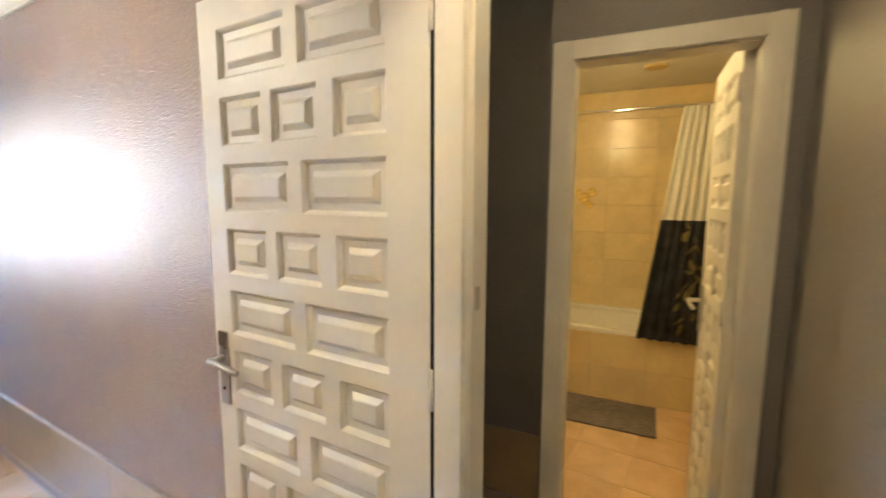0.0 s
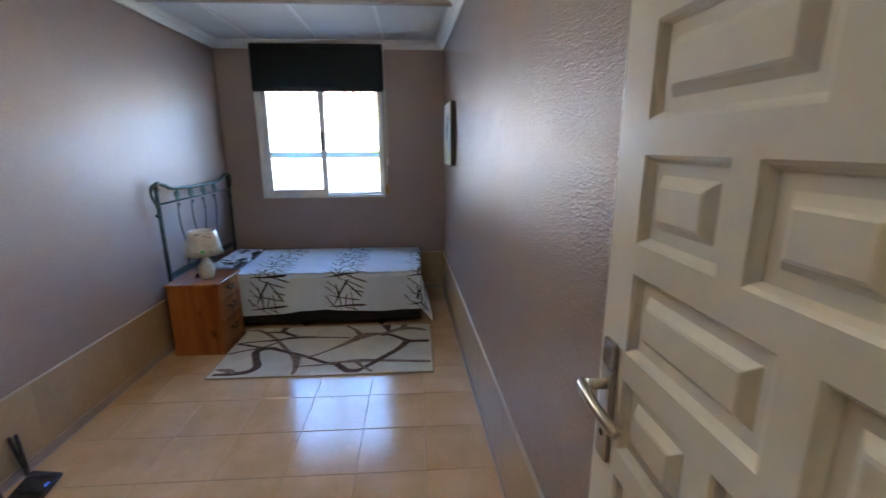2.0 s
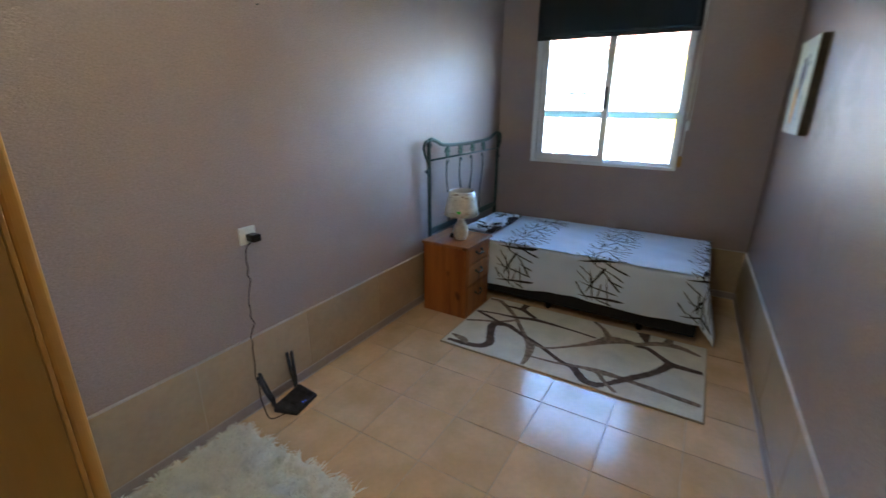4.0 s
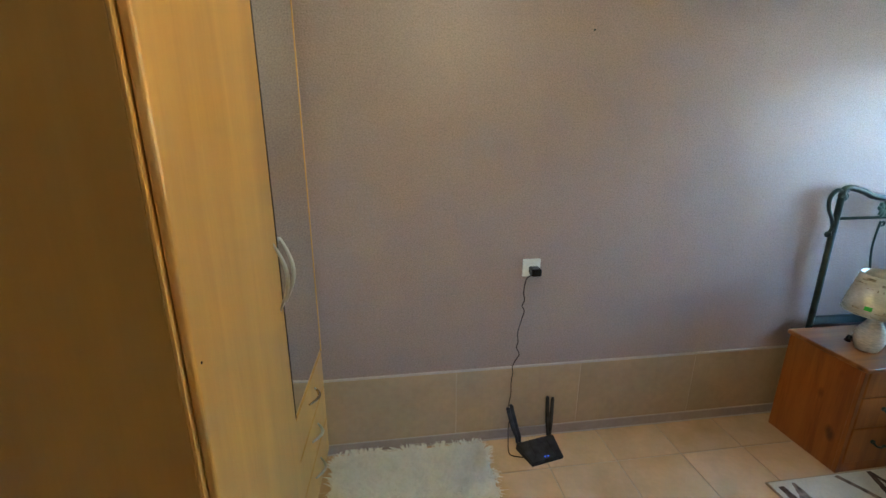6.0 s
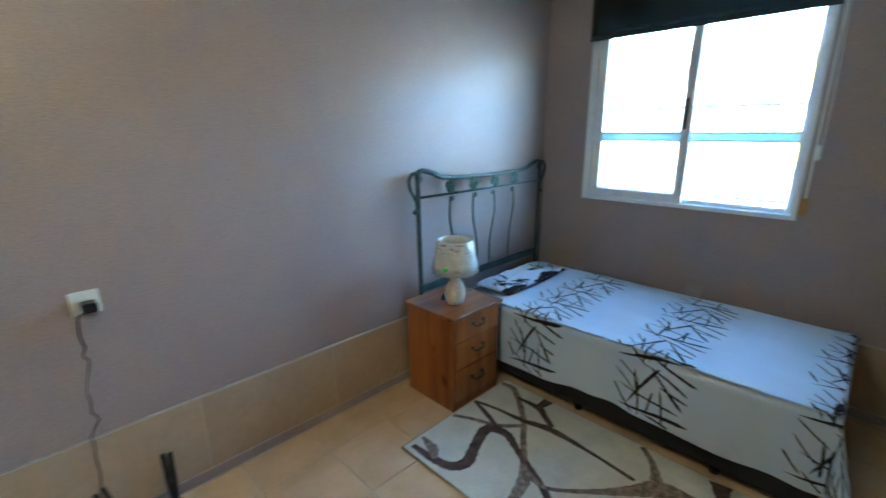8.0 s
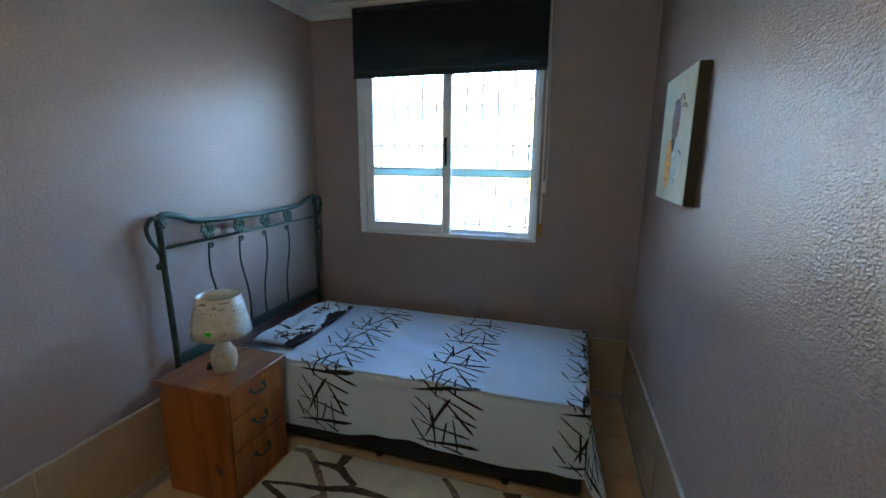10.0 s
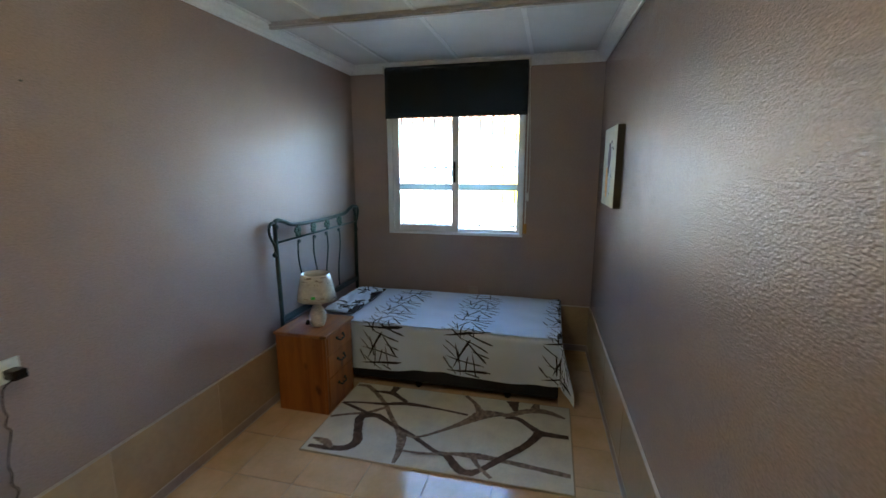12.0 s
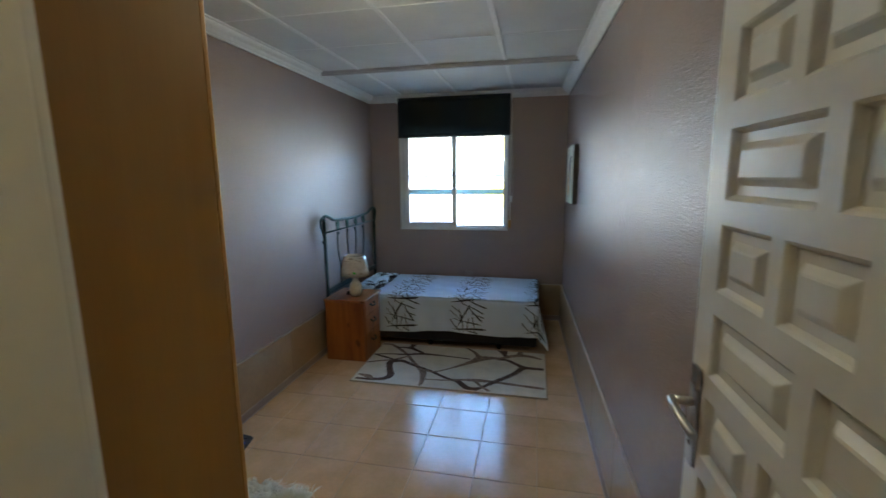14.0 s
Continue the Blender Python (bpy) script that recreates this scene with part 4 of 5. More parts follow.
def cover_point(a, b, lift=0.0):
    """The bedspread: a metres across from the wall side, b metres from the head; past the edges it hangs."""
    wa_, lb = BX_F - BX_W, BY_F - BY_H
    da, db = max(0.0, a - wa_), max(0.0, b - lb)
    drop = math.hypot(da, db)
    th = math.atan2(db, da) if drop else 0.0
    x, y = BX_W + min(a, wa_), BY_H + min(b, lb)
    z = BZ + 0.004 * noise.noise((a * 3, b * 3, 1.7)) + 0.006 * noise.noise((a * 7, b * 7, 4.0)) * (1 if drop < 0.02 else 0)
    fold = math.exp(-((a - wa_) / 0.07) ** 2)
    z += 0.0035 * fold * noise.noise((a * 16, b * 26, 2.2))
    if drop:
        if drop < RND * 1.57:
            out, dz = RND * math.sin(drop / RND), RND * (1 - math.cos(drop / RND))
        else:
            out, dz = RND, RND + drop - RND * 1.57
        cone = math.sin(2 * th)
        out += (0.03 + 0.33 * cone) * max(0.0, dz - 0.03) + (0.012 * math.sin(b * 9 + a * 2) + 0.007 * math.sin(b * 23 + 1.3 * math.sin(b * 7))) * min(1, dz * 4) * (1 - cone)
        x += math.cos(th) * (out - RND)
        y += math.sin(th) * (out - RND)
        z -= dz
        x += lift * math.cos(th)
        y += lift * math.sin(th)
        if drop < RND:
            z += lift
    else:
        z += lift
    return Vector((x, y, max(z, 0.012)))


def cover_end(b):
    """How far across the cover goes at b: its hem wavers and sinks towards the foot."""
    return BX_F - BX_W + 0.352 + 0.012 * math.sin(b * 5.0) - 0.016 * (b - 0.9)


sp = thing("bedspread", pose(0, 0, 0), "white cotton bedspread with black brush-stroke bands on the bed", "bedspread")
bm = bmesh.new()
NA, NB, LB = 60, 90, BY_F - BY_H + 0.275
g = []
for j in range(NB + 1):
    b = LB * j / NB
    g.append([bm.verts.new(cover_point(cover_end(b) * i / NA, b)) for i in range(NA + 1)])
for j in range(NB):
    for i in range(NA):
        bm.faces.new((g[j][i], g[j + 1][i], g[j + 1][i + 1], g[j][i + 1])).smooth = True
part("cloth", bm, M_CLOTH, sp)
rng = random.Random(11)


def stroke(bm, p, q, w0, w1, lift):
    """One printed stroke on the cover from p to q (across, along), its half widths at both ends; ends are cut slanting."""
    prev = None
    d = Vector((q[0] - p[0], q[1] - p[1]))
    n = max(5, int(d.length / 0.014))
    side = Vector((-d.y, d.x)).normalized()
    bend = rng.uniform(-0.03, 0.03) * d.length
    for k in range(n + 1):
        t = k / n
        c = Vector(p) + d * t + side * bend * math.sin(math.pi * t)
        if c.x < 0.012 or c.x > cover_end(c.y) - 0.008 or c.y > LB - 0.012 or c.y < 0.02:
            prev = None
            continue
        ww = (w0 + (w1 - w0) * t ** 0.8) * (1 + 0.12 * math.sin(k * 1.9 + w0 * 900)) * min(1.0, 0.35 + 4 * t, 0.25 + 5 * (1 - t))
        pair = [bm.verts.new(cover_point(*(c + side * ww), lift)), bm.verts.new(cover_point(*(c - side * ww), lift))]
        if prev:
            bm.faces.new((prev[0], prev[1], pair[1], pair[0])).smooth = True
        prev = pair


# one repeat of the print: strokes as along, across, along, across, half widths
MOTIF = [(-0.16, 0.0, 0.155, -0.03, 0.003, 0.0105), (-0.15, -0.125, 0.13, -0.06, 0.0025, 0.0055), (-0.02, -0.02, 0.165, 0.05, 0.003, 0.007),
         (-0.05, 0.02, 0.14, 0.095, 0.0025, 0.006), (-0.01, 0.03, 0.13, 0.185, 0.003, 0.008), (0.005, 0.02, -0.10, 0.225, 0.010, 0.004),
         (0.035, -0.14, 0.05, 0.02, 0.0035, 0.005), (-0.06, -0.16, -0.06, 0.02, 0.004, 0.0045), (-0.09, 0.06, -0.055, 0.21, 0.004, 0.006),
         (-0.15, 0.03, -0.07, 0.11, 0.004, 0.003), (-0.17, 0.085, -0.08, 0.175, 0.0035, 0.003), (-0.175, 0.165, -0.12, 0.25, 0.0055, 0.0035),
         (0.012, 0.14, -0.012, 0.27, 0.005, 0.004), (0.02, 0.10, 0.15, 0.135, 0.003, 0.0055), (-0.14, -0.06, -0.02, 0.03, 0.004, 0.003)]
for centre in (0.55, 1.17, 1.845):
    bm = bmesh.new()
    for r, a0 in enumerate((0.14, 0.41, 0.68, 0.95, 1.22)):
        shift = 0.012 * math.sin(r * 2.4 + centre * 5)
        fat = 0.85 if a0 < 0.8 else 1.0
        for k, (u0, v0, u1, v1, w0, w1) in enumerate(MOTIF):
            j1, j2 = rng.uniform(-0.014, 0.014), rng.uniform(-0.014, 0.014)
            stroke(bm, (a0 + v0 + j1, centre + shift + u0 + j2), (a0 + v1 + j2, centre + shift + u1 - j1), w0 * fat, w1 * fat, 0.002 + 0.00012 * (k + 15 * (r % 2)))
    tagged(part("print_band", bm, M_INK, sp, "band of black brush strokes"), kind="stuff")

# small cushion at the head
pw = thing("pillow", pose(-4.235, -0.905, BZ + 0.006), "flat white pillow with black printed corners at the headboard", "pillow")


def puff(bm, sx, sy, h, n=24, rim=None, lift=0.0):
    """A flat cushion; rim keeps only the faces near its front edge, lifted off it a little."""
    for s in (1, -1):
        g = []
        for j in range(n + 1):
            v = 2 * j / n - 1
            r_ = []
            for i in range(n + 1):
                u = 2 * i / n - 1
                e = max(0.0, (1 - u ** 4) * (1 - v ** 4)) ** 0.5
                k = 1 - 0.06 * (u * u + v * v - u * u * v * v) + 0.02 * math.sin(u * 7) * v
                r_.append(bm.verts.new((u * sx * k, v * (sy * k + lift), h * 0.5 + s * (h * 0.5 * e + lift) + (0.020 * noise.noise((u * 3.4, v * 2.4, 2.0)) + 0.008 * noise.noise((u * 8.0, v * 5.0, 6.0))) * e)))
            g.append(r_)
        for j in range(n):
            for i in range(n):
                v = 2 * (j + 0.5) / n - 1
                u = 2 * (i + 0.5) / n - 1
                if rim is None or v > rim + 0.16 * math.sin(u * 6.0) - 0.25 * max(0.0, abs(u) - 0.75) * 4:
                    bm.faces.new((g[j][i], g[j][i + 1], g[j + 1][i + 1], g[j + 1][i])).smooth = True
    bmesh.ops.delete(bm, geom=[v for v in bm.verts if not v.link_faces], context="VERTS")
    bmesh.ops.remove_doubles(bm, verts=bm.verts, dist=1e-4)
    return bm


part("case", puff(bmesh.new(), 0.36, 0.14, 0.046), M_CLOTH, pw)
part("border", puff(bmesh.new(), 0.36, 0.14, 0.046, rim=0.84, lift=0.0015), M_INK, pw, "black printed border")
bm = bmesh.new()
for k in range(44):
    x, y = rng.uniform(-0.30, 0.30), rng.uniform(-0.05, 0.11)
    if abs(x) < 0.08:
        continue
    a, ln = rng.choice((0.5, 1.2, 2.0, 2.7)), rng.uniform(0.04, 0.10)
    zz = 0.052
    tube(bm, [(x - ln / 2 * math.cos(a), y - ln / 2 * math.sin(a), zz - 0.004), (x, y, zz), (x + ln / 2 * math.cos(a), y + ln / 2 * math.sin(a), zz - 0.006)], 0.0028, 5)
tagged(part("print", bm, M_INK, pw), kind="stuff")

# ---- headboard ----
HX0, HX1 = -3.503, -4.672
hbd = thing("headboard", pose(0, -1.105, 0), "dark green wrought iron headboard with leaf ornaments against the wall", "headboard")
for x in (HX0, HX1):
    part("post", tube(bmesh.new(), [(x, 0, 0.0), (x, 0, 0.6), (x + (0.012 if x == HX0 else -0.012), 0, 1.20)], 0.0145, 10), M_IRON, hbd)


def spiral(cx, cz, r0, r1, a0, turns, s, n=18):
    return [(cx + s * (r0 + (r1 - r0) * k / n) * math.cos(a0 + turns * 2 * math.pi * k / n), 0, cz + (r0 + (r1 - r0) * k / n) * math.sin(a0 + turns * 2 * math.pi * k / n)) for k in range(n + 1)]


top = smoothline([(HX0 - 0.004, 0, 1.190), (HX0 + 0.012, 0, 1.226), (HX0 - 0.02, 0, 1.244), (HX0 - 0.10, 0, 1.226), (HX0 - 0.20, 0, 1.195), (-4.0, 0, 1.182), (-4.2, 0, 1.182), (HX1 + 0.20, 0, 1.192), (HX1 + 0.10, 0, 1.222), (HX1 + 0.02, 0, 1.240), (HX1 - 0.012, 0, 1.222), (HX1 + 0.004, 0, 1.188)], 8)
part("top_rail", tube(bmesh.new(), top, 0.0145, 10), M_IRON, hbd)
part("middle_rail", tube(bmesh.new(), [(HX0, 0, 1.098), (HX1, 0, 1.098)], 0.0075, 8), M_IRON, hbd)
bm = bbox(HX1, HX0, -0.012, 0.012, 0.545, 0.590, 0.008, 2)
part("lower_rail", bm, M_IRON, hbd)
for x, s in ((HX0, 1), (HX1, -1)):
    sc = smoothline([(x + s * 0.012, 0, 1.225), (x + s * 0.046, 0, 1.232), (x + s * 0.072, 0, 1.195), (x + s * 0.062, 0, 1.145), (x + s * 0.032, 0, 1.095), (x + s * 0.020, 0, 1.055), (x + s * 0.030, 0, 1.030)], 6)
    part("scroll", tube(bmesh.new(), sc, [0.011 - 0.004 * k / (len(sc) - 1) for k in range(len(sc))], 8), M_IRON, hbd)
    part("curl", tube(bmesh.new(), spiral(x - s * 0.002, 1.206, 0.026, 0.007, 1.9, -1.15, s, 20), [0.0125 - 0.005 * k / 20 for k in range(21)], 8), M_IRON, hbd)
    part("knob", lathe(bmesh.new(), [(0.0, -0.016), (0.011, -0.012), (0.016, 0.0), (0.011, 0.012), (0.0, 0.016)], 12, x + s * 0.032, 0), M_IRON, hbd).location.z = 1.022
for k in range(4):
    x = HX0 - 0.242 - k * 0.208
    s = -1 if k < 2 else 1
    pts = smoothline(spiral(x + s * 0.016, 1.068, 0.006, 0.016, 0.0, 1.1, -s, 8) + [(x - s * 0.004, 0, 1.0), (x + s * 0.0, 0, 0.92), (x + s * 0.03, 0, 0.80), (x + s * 0.042, 0, 0.70), (x + s * 0.040, 0, 0.585)], 3)
    part("bar", tube(bmesh.new(), pts, 0.0052, 7), M_IRON, hbd)
    orn = bmesh.new()
    for j in range(5):
        a = 2 * math.pi * j / 5 + 0.35 + 0.4 * k
        for q, r, size in ((-0.29, 0.030, 0.0205), (0.29, 0.030, 0.0205), (0.0, 0.022, 0.020)):
            m_ = Matrix.Translation((x + r * math.cos(a + q), 0.006 + 0.003 * math.sin(j * 2 + k), 1.143 + r * math.sin(a + q))) @ Matrix.Rotation(-a, 4, "Y") @ Matrix.Diagonal((size, 0.0045, size * 0.66, 1))
            bmesh.ops.create_icosphere(orn, subdivisions=1, radius=1.0, matrix=m_)
    bmesh.ops.create_icosphere(orn, subdivisions=1, radius=1.0, matrix=Matrix.Translation((x, 0.009, 1.143)) @ Matrix.Diagonal((0.010, 0.006, 0.010, 1)))
    face_smooth(orn.faces)
    part("leaf_ornament", orn, M_LEAF, hbd, "green bronze clover leaf")

# ---- nightstand ----
ns = thing("nightstand", pose(-3.548, -0.893, 0), "honey pine nightstand with three drawers beside the bed", "nightstand")
nx, ny = 0.185, 0.178
part("body", bbox(-nx, nx, -ny, ny - 0.018, 0.0, 0.527, 0.003), M_PINE, ns)
part("tabletop", bbox(-nx - 0.016, nx + 0.016, -ny - 0.004, ny + 0.016, 0.527, 0.548, 0.007, 3), M_PINE_TOP, ns)
bm = bmesh.new()
box(bm, -nx, -nx + 0.022, ny - 0.018, ny, 0, 0.527, 0.002)
box(bm, nx - 0.022, nx, ny - 0.018, ny, 0, 0.527, 0.002)
box(bm, -nx + 0.022, nx - 0.022, ny - 0.018, ny - 0.002, 0, 0.05, 0.002)
part("face_frame", bm, M_PINE, ns)
for z0, z1 in ((0.055, 0.235), (0.241, 0.392), (0.398, 0.522)):
    dr = part("drawer", bbox(-nx + 0.024, nx - 0.024, ny - 0.016, ny + 0.004, z0, z1, 0.004, 2), M_PINE, ns)
    zc = (z0 + z1) / 2 + 0.01
    hm = bmesh.new()
    tube(hm, smoothline([(-0.042, ny + 0.006, zc + 0.008), (-0.034, ny + 0.022, zc - 0.006), (-0.012, ny + 0.026, zc - 0.010), (0.0, ny + 0.024, zc - 0.003), (0.012, ny + 0.026, zc - 0.010), (0.034, ny + 0.022, zc - 0.006), (0.042, ny + 0.006, zc + 0.008)], 4), 0.0048, 7)
    for x in (-0.042, 0.042):
        tube(hm, [(x, ny + 0.003, zc + 0.008), (x, ny + 0.012, zc + 0.008)], 0.010, 8)
    part("handle", hm, M_IRON, dr, "dark metal drop handle")

# ---- table lamp ----
lm = thing("table_lamp", pose(-3.515, -0.845, 0.549), "table lamp with patterned cream base and printed shade on the nightstand", "lamp")
part("base", lathe(bmesh.new(), [(0.032, 0.0), (0.040, 0.003), (0.051, 0.03), (0.056, 0.062), (0.052, 0.092), (0.040, 0.116), (0.029, 0.134), (0.024, 0.150), (0.025, 0.172), (0.030, 0.190), (0.0, 0.192)], 28), M_CERAMIC, lm)
bm = bmesh.new()
prof = [(0.127, 0.186), (0.120, 0.235), (0.104, 0.31), (0.090, 0.358), (0.0885, 0.358), (0.1025, 0.31), (0.1185, 0.235), (0.1255, 0.186)]
seg = 36
rings = [[bm.verts.new((r * math.cos(2 * math.pi * k / seg), r * math.sin(2 * math.pi * k / seg), z)) for k in range(seg)] for r, z in prof]
for a, b in zip(rings, rings[1:] + rings[:1]):
    for k in range(seg):
        bm.faces.new((a[k], a[(k + 1) % seg], b[(k + 1) % seg], b[k])).smooth = True
sh = part("shade", bm, M_SHADE, lm, "printed parchment shade still in clear film")
part("sticker", bbox(-0.013, 0.013, -0.001, 0.001, -0.009, 0.009), M_GREEN, sh, "green round price sticker").matrix_local = Matrix.Rotation(radians(-70), 4, "Z") @ pose(0, 0.1225, 0.224, 10)
bm = bmesh.new()
for k in range(11):
    for j in range(9):
        a0 = k * 0.571 + j * 0.37 + 0.2 * math.sin(k * 3.7 + j)
        z = 0.190 + 0.0185 * j + 0.004 * math.sin(k * 2.1)
        ln = 0.18 + 0.34 * ((k * 5 + j * 3) % 4) / 4
        tall = (0.0025, 0.006, 0.0105, 0.004)[(k * 3 + j * 7) % 4]
        pr = None
        for q in range(7):
            a = a0 + ln * q / 6
            r0 = 0.127 - 0.205 * (z - 0.186) + 0.0022
            pair = [bm.verts.new((r0 * math.cos(a), r0 * math.sin(a), z)), bm.verts.new(((r0 - 0.215 * tall) * math.cos(a), (r0 - 0.215 * tall) * math.sin(a), z + tall))]
            if pr:
                bm.faces.new((pr[0], pair[0], pair[1], pr[1]))
            pr = pair
tagged(part("print", bm, M_PRINT, sh, "faded brown print"), kind="stuff")
part("bulb", lathe(bmesh.new(), [(0.012, 0.184), (0.014, 0.21), (0.028, 0.25), (0.028, 0.27), (0.012, 0.295), (0.0, 0.297)], 16), M_WHITE_PLASTIC, lm)
pg = part("cord", tube(bmesh.new(), smoothline([(0.03, -0.05, 0.008), (0.055, -0.085, 0.012), (0.085, -0.075, 0.03), (0.075, -0.05, 0.045), (0.045, -0.05, 0.05)], 5), 0.0035, 6), M_PLASTIC, lm, "short black cord")
pg.location = (-0.058, 0.018, 0)
part("plug", tube(bmesh.new(), [(0.085, -0.082, 0.012), (0.083, -0.078, 0.04)], [0.014, 0.009], 8), M_PLASTIC, lm, "black plug").location = (-0.058, 0.018, 0)

# ---- rug by the bed ----
RUGX, RUGY = -3.0, -0.70
rg = thing("rug", pose(RUGX, RUGY, 0.004), "cream pile rug with brown branching lines on the tiles", "rug")
part("carpet", bbox(-0.80, 0, 0, 1.5, 0, 0.010, 0.004, 2), M_RUG, rg)
bm = bmesh.new()
for p, q in (((0, 0), (0, 1.5)), ((-0.8, 0), (-0.8, 1.5)), ((0, 0), (-0.8, 0)), ((0, 1.5), (-0.8, 1.5))):
    tube(bm, [(*p, 0.005), (*q, 0.005)], 0.0055, 6)
part("binding", bm, M_RUG_EDGE, rg, "tan stitched binding")


VEINS = []


def vein(mat, pts, ws):
    """A branching line woven into the pile: u along the rug, v across, half widths at its points."""
    VEINS.append(1)
    bm = bmesh.new()
    line = smoothline([(u, v, w * 0.86) for (u, v), w in zip(pts, ws)], 7)
    prev = None
    for k, p in enumerate(line):
        a, b = line[max(k - 1, 0)], line[min(k + 1, len(line) - 1)]
        d = Vector((b.x - a.x, b.y - a.y)).normalized()
        h = p.z * (1 + 0.10 * math.sin(k * 2.3))
        e = [(p.x - d.y * h, p.y + d.x * h), (p.x + d.y * h, p.y - d.x * h)]
        e = [(min(max(u, 0.008), 1.492), min(max(v, 0.008), 0.792)) for u, v in e]
        pair = [bm.verts.new((-v, u, 0.0108 + 0.00025 * len(VEINS))) for u, v in e]
        if prev:
            bm.faces.new((prev[0], prev[1], pair[1], pair[0]))
        prev = pair
    part("woven_line", bm, mat, rg)


vein(M_RUG_MID, [(0.01, 0.755), (0.107, 0.746), (0.283, 0.576), (0.38, 0.44), (0.46, 0.33), (0.525, 0.24), (0.555, 0.106), (0.557, 0.01)], [0.016, 0.02, 0.018, 0.018, 0.02, 0.034, 0.022, 0.012])
vein(M_RUG_MID, [(0.008, 0.336), (0.115, 0.39), (0.222, 0.43), (0.329, 0.53)], [0.014, 0.014, 0.018, 0.014])
vein(M_RUG_DARK, [(0.475, 0.312), (0.36, 0.385), (0.285, 0.415), (0.205, 0.375), (0.245, 0.24), (0.285, 0.14), (0.25, 0.07), (0.15, 0.045), (0.03, 0.04)], [0.012, 0.022, 0.028, 0.034, 0.030, 0.034, 0.03, 0.024, 0.016])
vein(M_RUG_DARK, [(0.008, 0.51), (0.15, 0.54), (0.294, 0.555), (0.439, 0.593), (0.659, 0.583), (0.864, 0.559)], [0.012, 0.012, 0.018, 0.024, 0.012, 0.012])
vein(M_RUG_DARK, [(0.008, 0.51), (0.12, 0.47), (0.236, 0.423)], [0.012, 0.016, 0.012])
vein(M_RUG_DARK, [(0.16, 0.70), (0.294, 0.70), (0.36, 0.66), (0.433, 0.613)], [0.010, 0.024, 0.02, 0.018])
vein(M_RUG_DARK, [(0.294, 0.70), (0.30, 0.792)], [0.022, 0.034])
vein(M_RUG_MID, [(0.02, 0.11), (0.11, 0.09), (0.17, 0.05)], [0.008, 0.03, 0.014])
vein(M_RUG_DARK, [(0.469, 0.33), (0.587, 0.263), (0.755, 0.155), (0.824, 0.138), (0.909, 0.045), (0.971, 0.03), (1.03, 0.07)], [0.012, 0.018, 0.018, 0.026, 0.03, 0.03, 0.016])
vein(M_RUG_MID, [(0.521, 0.27), (0.622, 0.261), (0.766, 0.377), (0.883, 0.499), (0.96, 0.585), (1.06, 0.615), (1.119, 0.615), (1.222, 0.688), (1.347, 0.712), (1.47, 0.663)], [0.02, 0.012, 0.016, 0.034, 0.055, 0.03, 0.026, 0.03, 0.03, 0.012])
vein(M_RUG_MID, [(0.807, 0.79), (0.89, 0.70), (0.945, 0.59)], [0.014, 0.018, 0.035])
vein(M_RUG_MID, [(0.555, 0.115), (0.729, 0.129), (0.851, 0.159), (0.977, 0.17), (1.102, 0.168), (1.485, 0.128)], [0.008, 0.012, 0.016, 0.03, 0.022, 0.02])
vein(M_RUG_MID, [(0.96, 0.17), (1.01, 0.09), (1.086, 0.016)], [0.02, 0.014, 0.014])
vein(M_RUG_DARK, [(1.035, 0.075), (1.12, 0.18), (1.244, 0.328), (1.319, 0.467)], [0.02, 0.026, 0.026, 0.034])
vein(M_RUG_DARK, [(1.29, 0.467), (1.40, 0.462), (1.485, 0.46)], [0.034, 0.026, 0.022])
vein(M_RUG_DARK, [(1.319, 0.467), (1.25, 0.53), (1.175, 0.59), (1.10, 0.575)], [0.03, 0.022, 0.022, 0.008])
vein(M_RUG_DARK, [(1.13, 0.792), (1.16, 0.67)], [0.05, 0.016])
vein(M_RUG_MID, [(1.277, 0.70), (1.29, 0.79)], [0.04, 0.022])

# ---- fleece rug ----
fz = thing("sheepskin_rug", pose(-1.46, -0.745, 0.004), "ivory shaggy sheepskin rug on the tiles", "rug")
part("hide", bbox(-0.355, 0.355, -0.37, 0.37, 0, 0.012, 0.004), M_FUR, fz)
verts, faces = [], []
frng = random.Random(5)
for k in range(13000):
    x, y = frng.uniform(-0.36, 0.36), frng.uniform(-0.375, 0.375)
    edge = max(abs(x) / 0.36, abs(y) / 0.375)
    crest = 1 - 0.35 * math.exp(-((x - 0.13) / 0.03) ** 2)
    h = frng.uniform(0.010, 0.024) * crest * (1 - 0.3 * max(0, edge - 0.8) / 0.2)
    cl_ = noise.noise((x * 14, y * 14, 0.5)) * 2.2 + noise.noise((x * 40, y * 40, 1.5))
    a = cl_ * 3.0 + frng.uniform(-0.5, 0.5)
    lean = frng.uniform(0.02, 0.046)
    dx, dy = math.cos(a) * lean + 0.008 * x / 0.36 * (edge > 0.9), math.sin(a) * lean + 0.008 * y / 0.375 * (edge > 0.9)
    w = frng.uniform(0.0016, 0.0034)
    px, py = -math.sin(a) * w, math.cos(a) * w
    i = len(verts)
    verts += [(x - px, y - py, 0.010), (x + px, y + py, 0.010), (x + dx * 0.5 + px * 0.8, y + dy * 0.5 + py * 0.8, 0.010 + h * 0.75), (x + dx * 0.5 - px * 0.8, y + dy * 0.5 - py * 0.8, 0.010 + h * 0.75), (x + dx, y + dy, 0.010 + h * 0.95)]
    faces += [(i, i + 1, i + 2, i + 3), (i + 3, i + 2, i + 4)]
me = bpy.data.meshes.new("wool")
me.from_pydata(verts, [], faces)
me.materials.append(M_FUR)
wool = tagged(new("wool", me), "long ivory wool pile", kind="stuff")
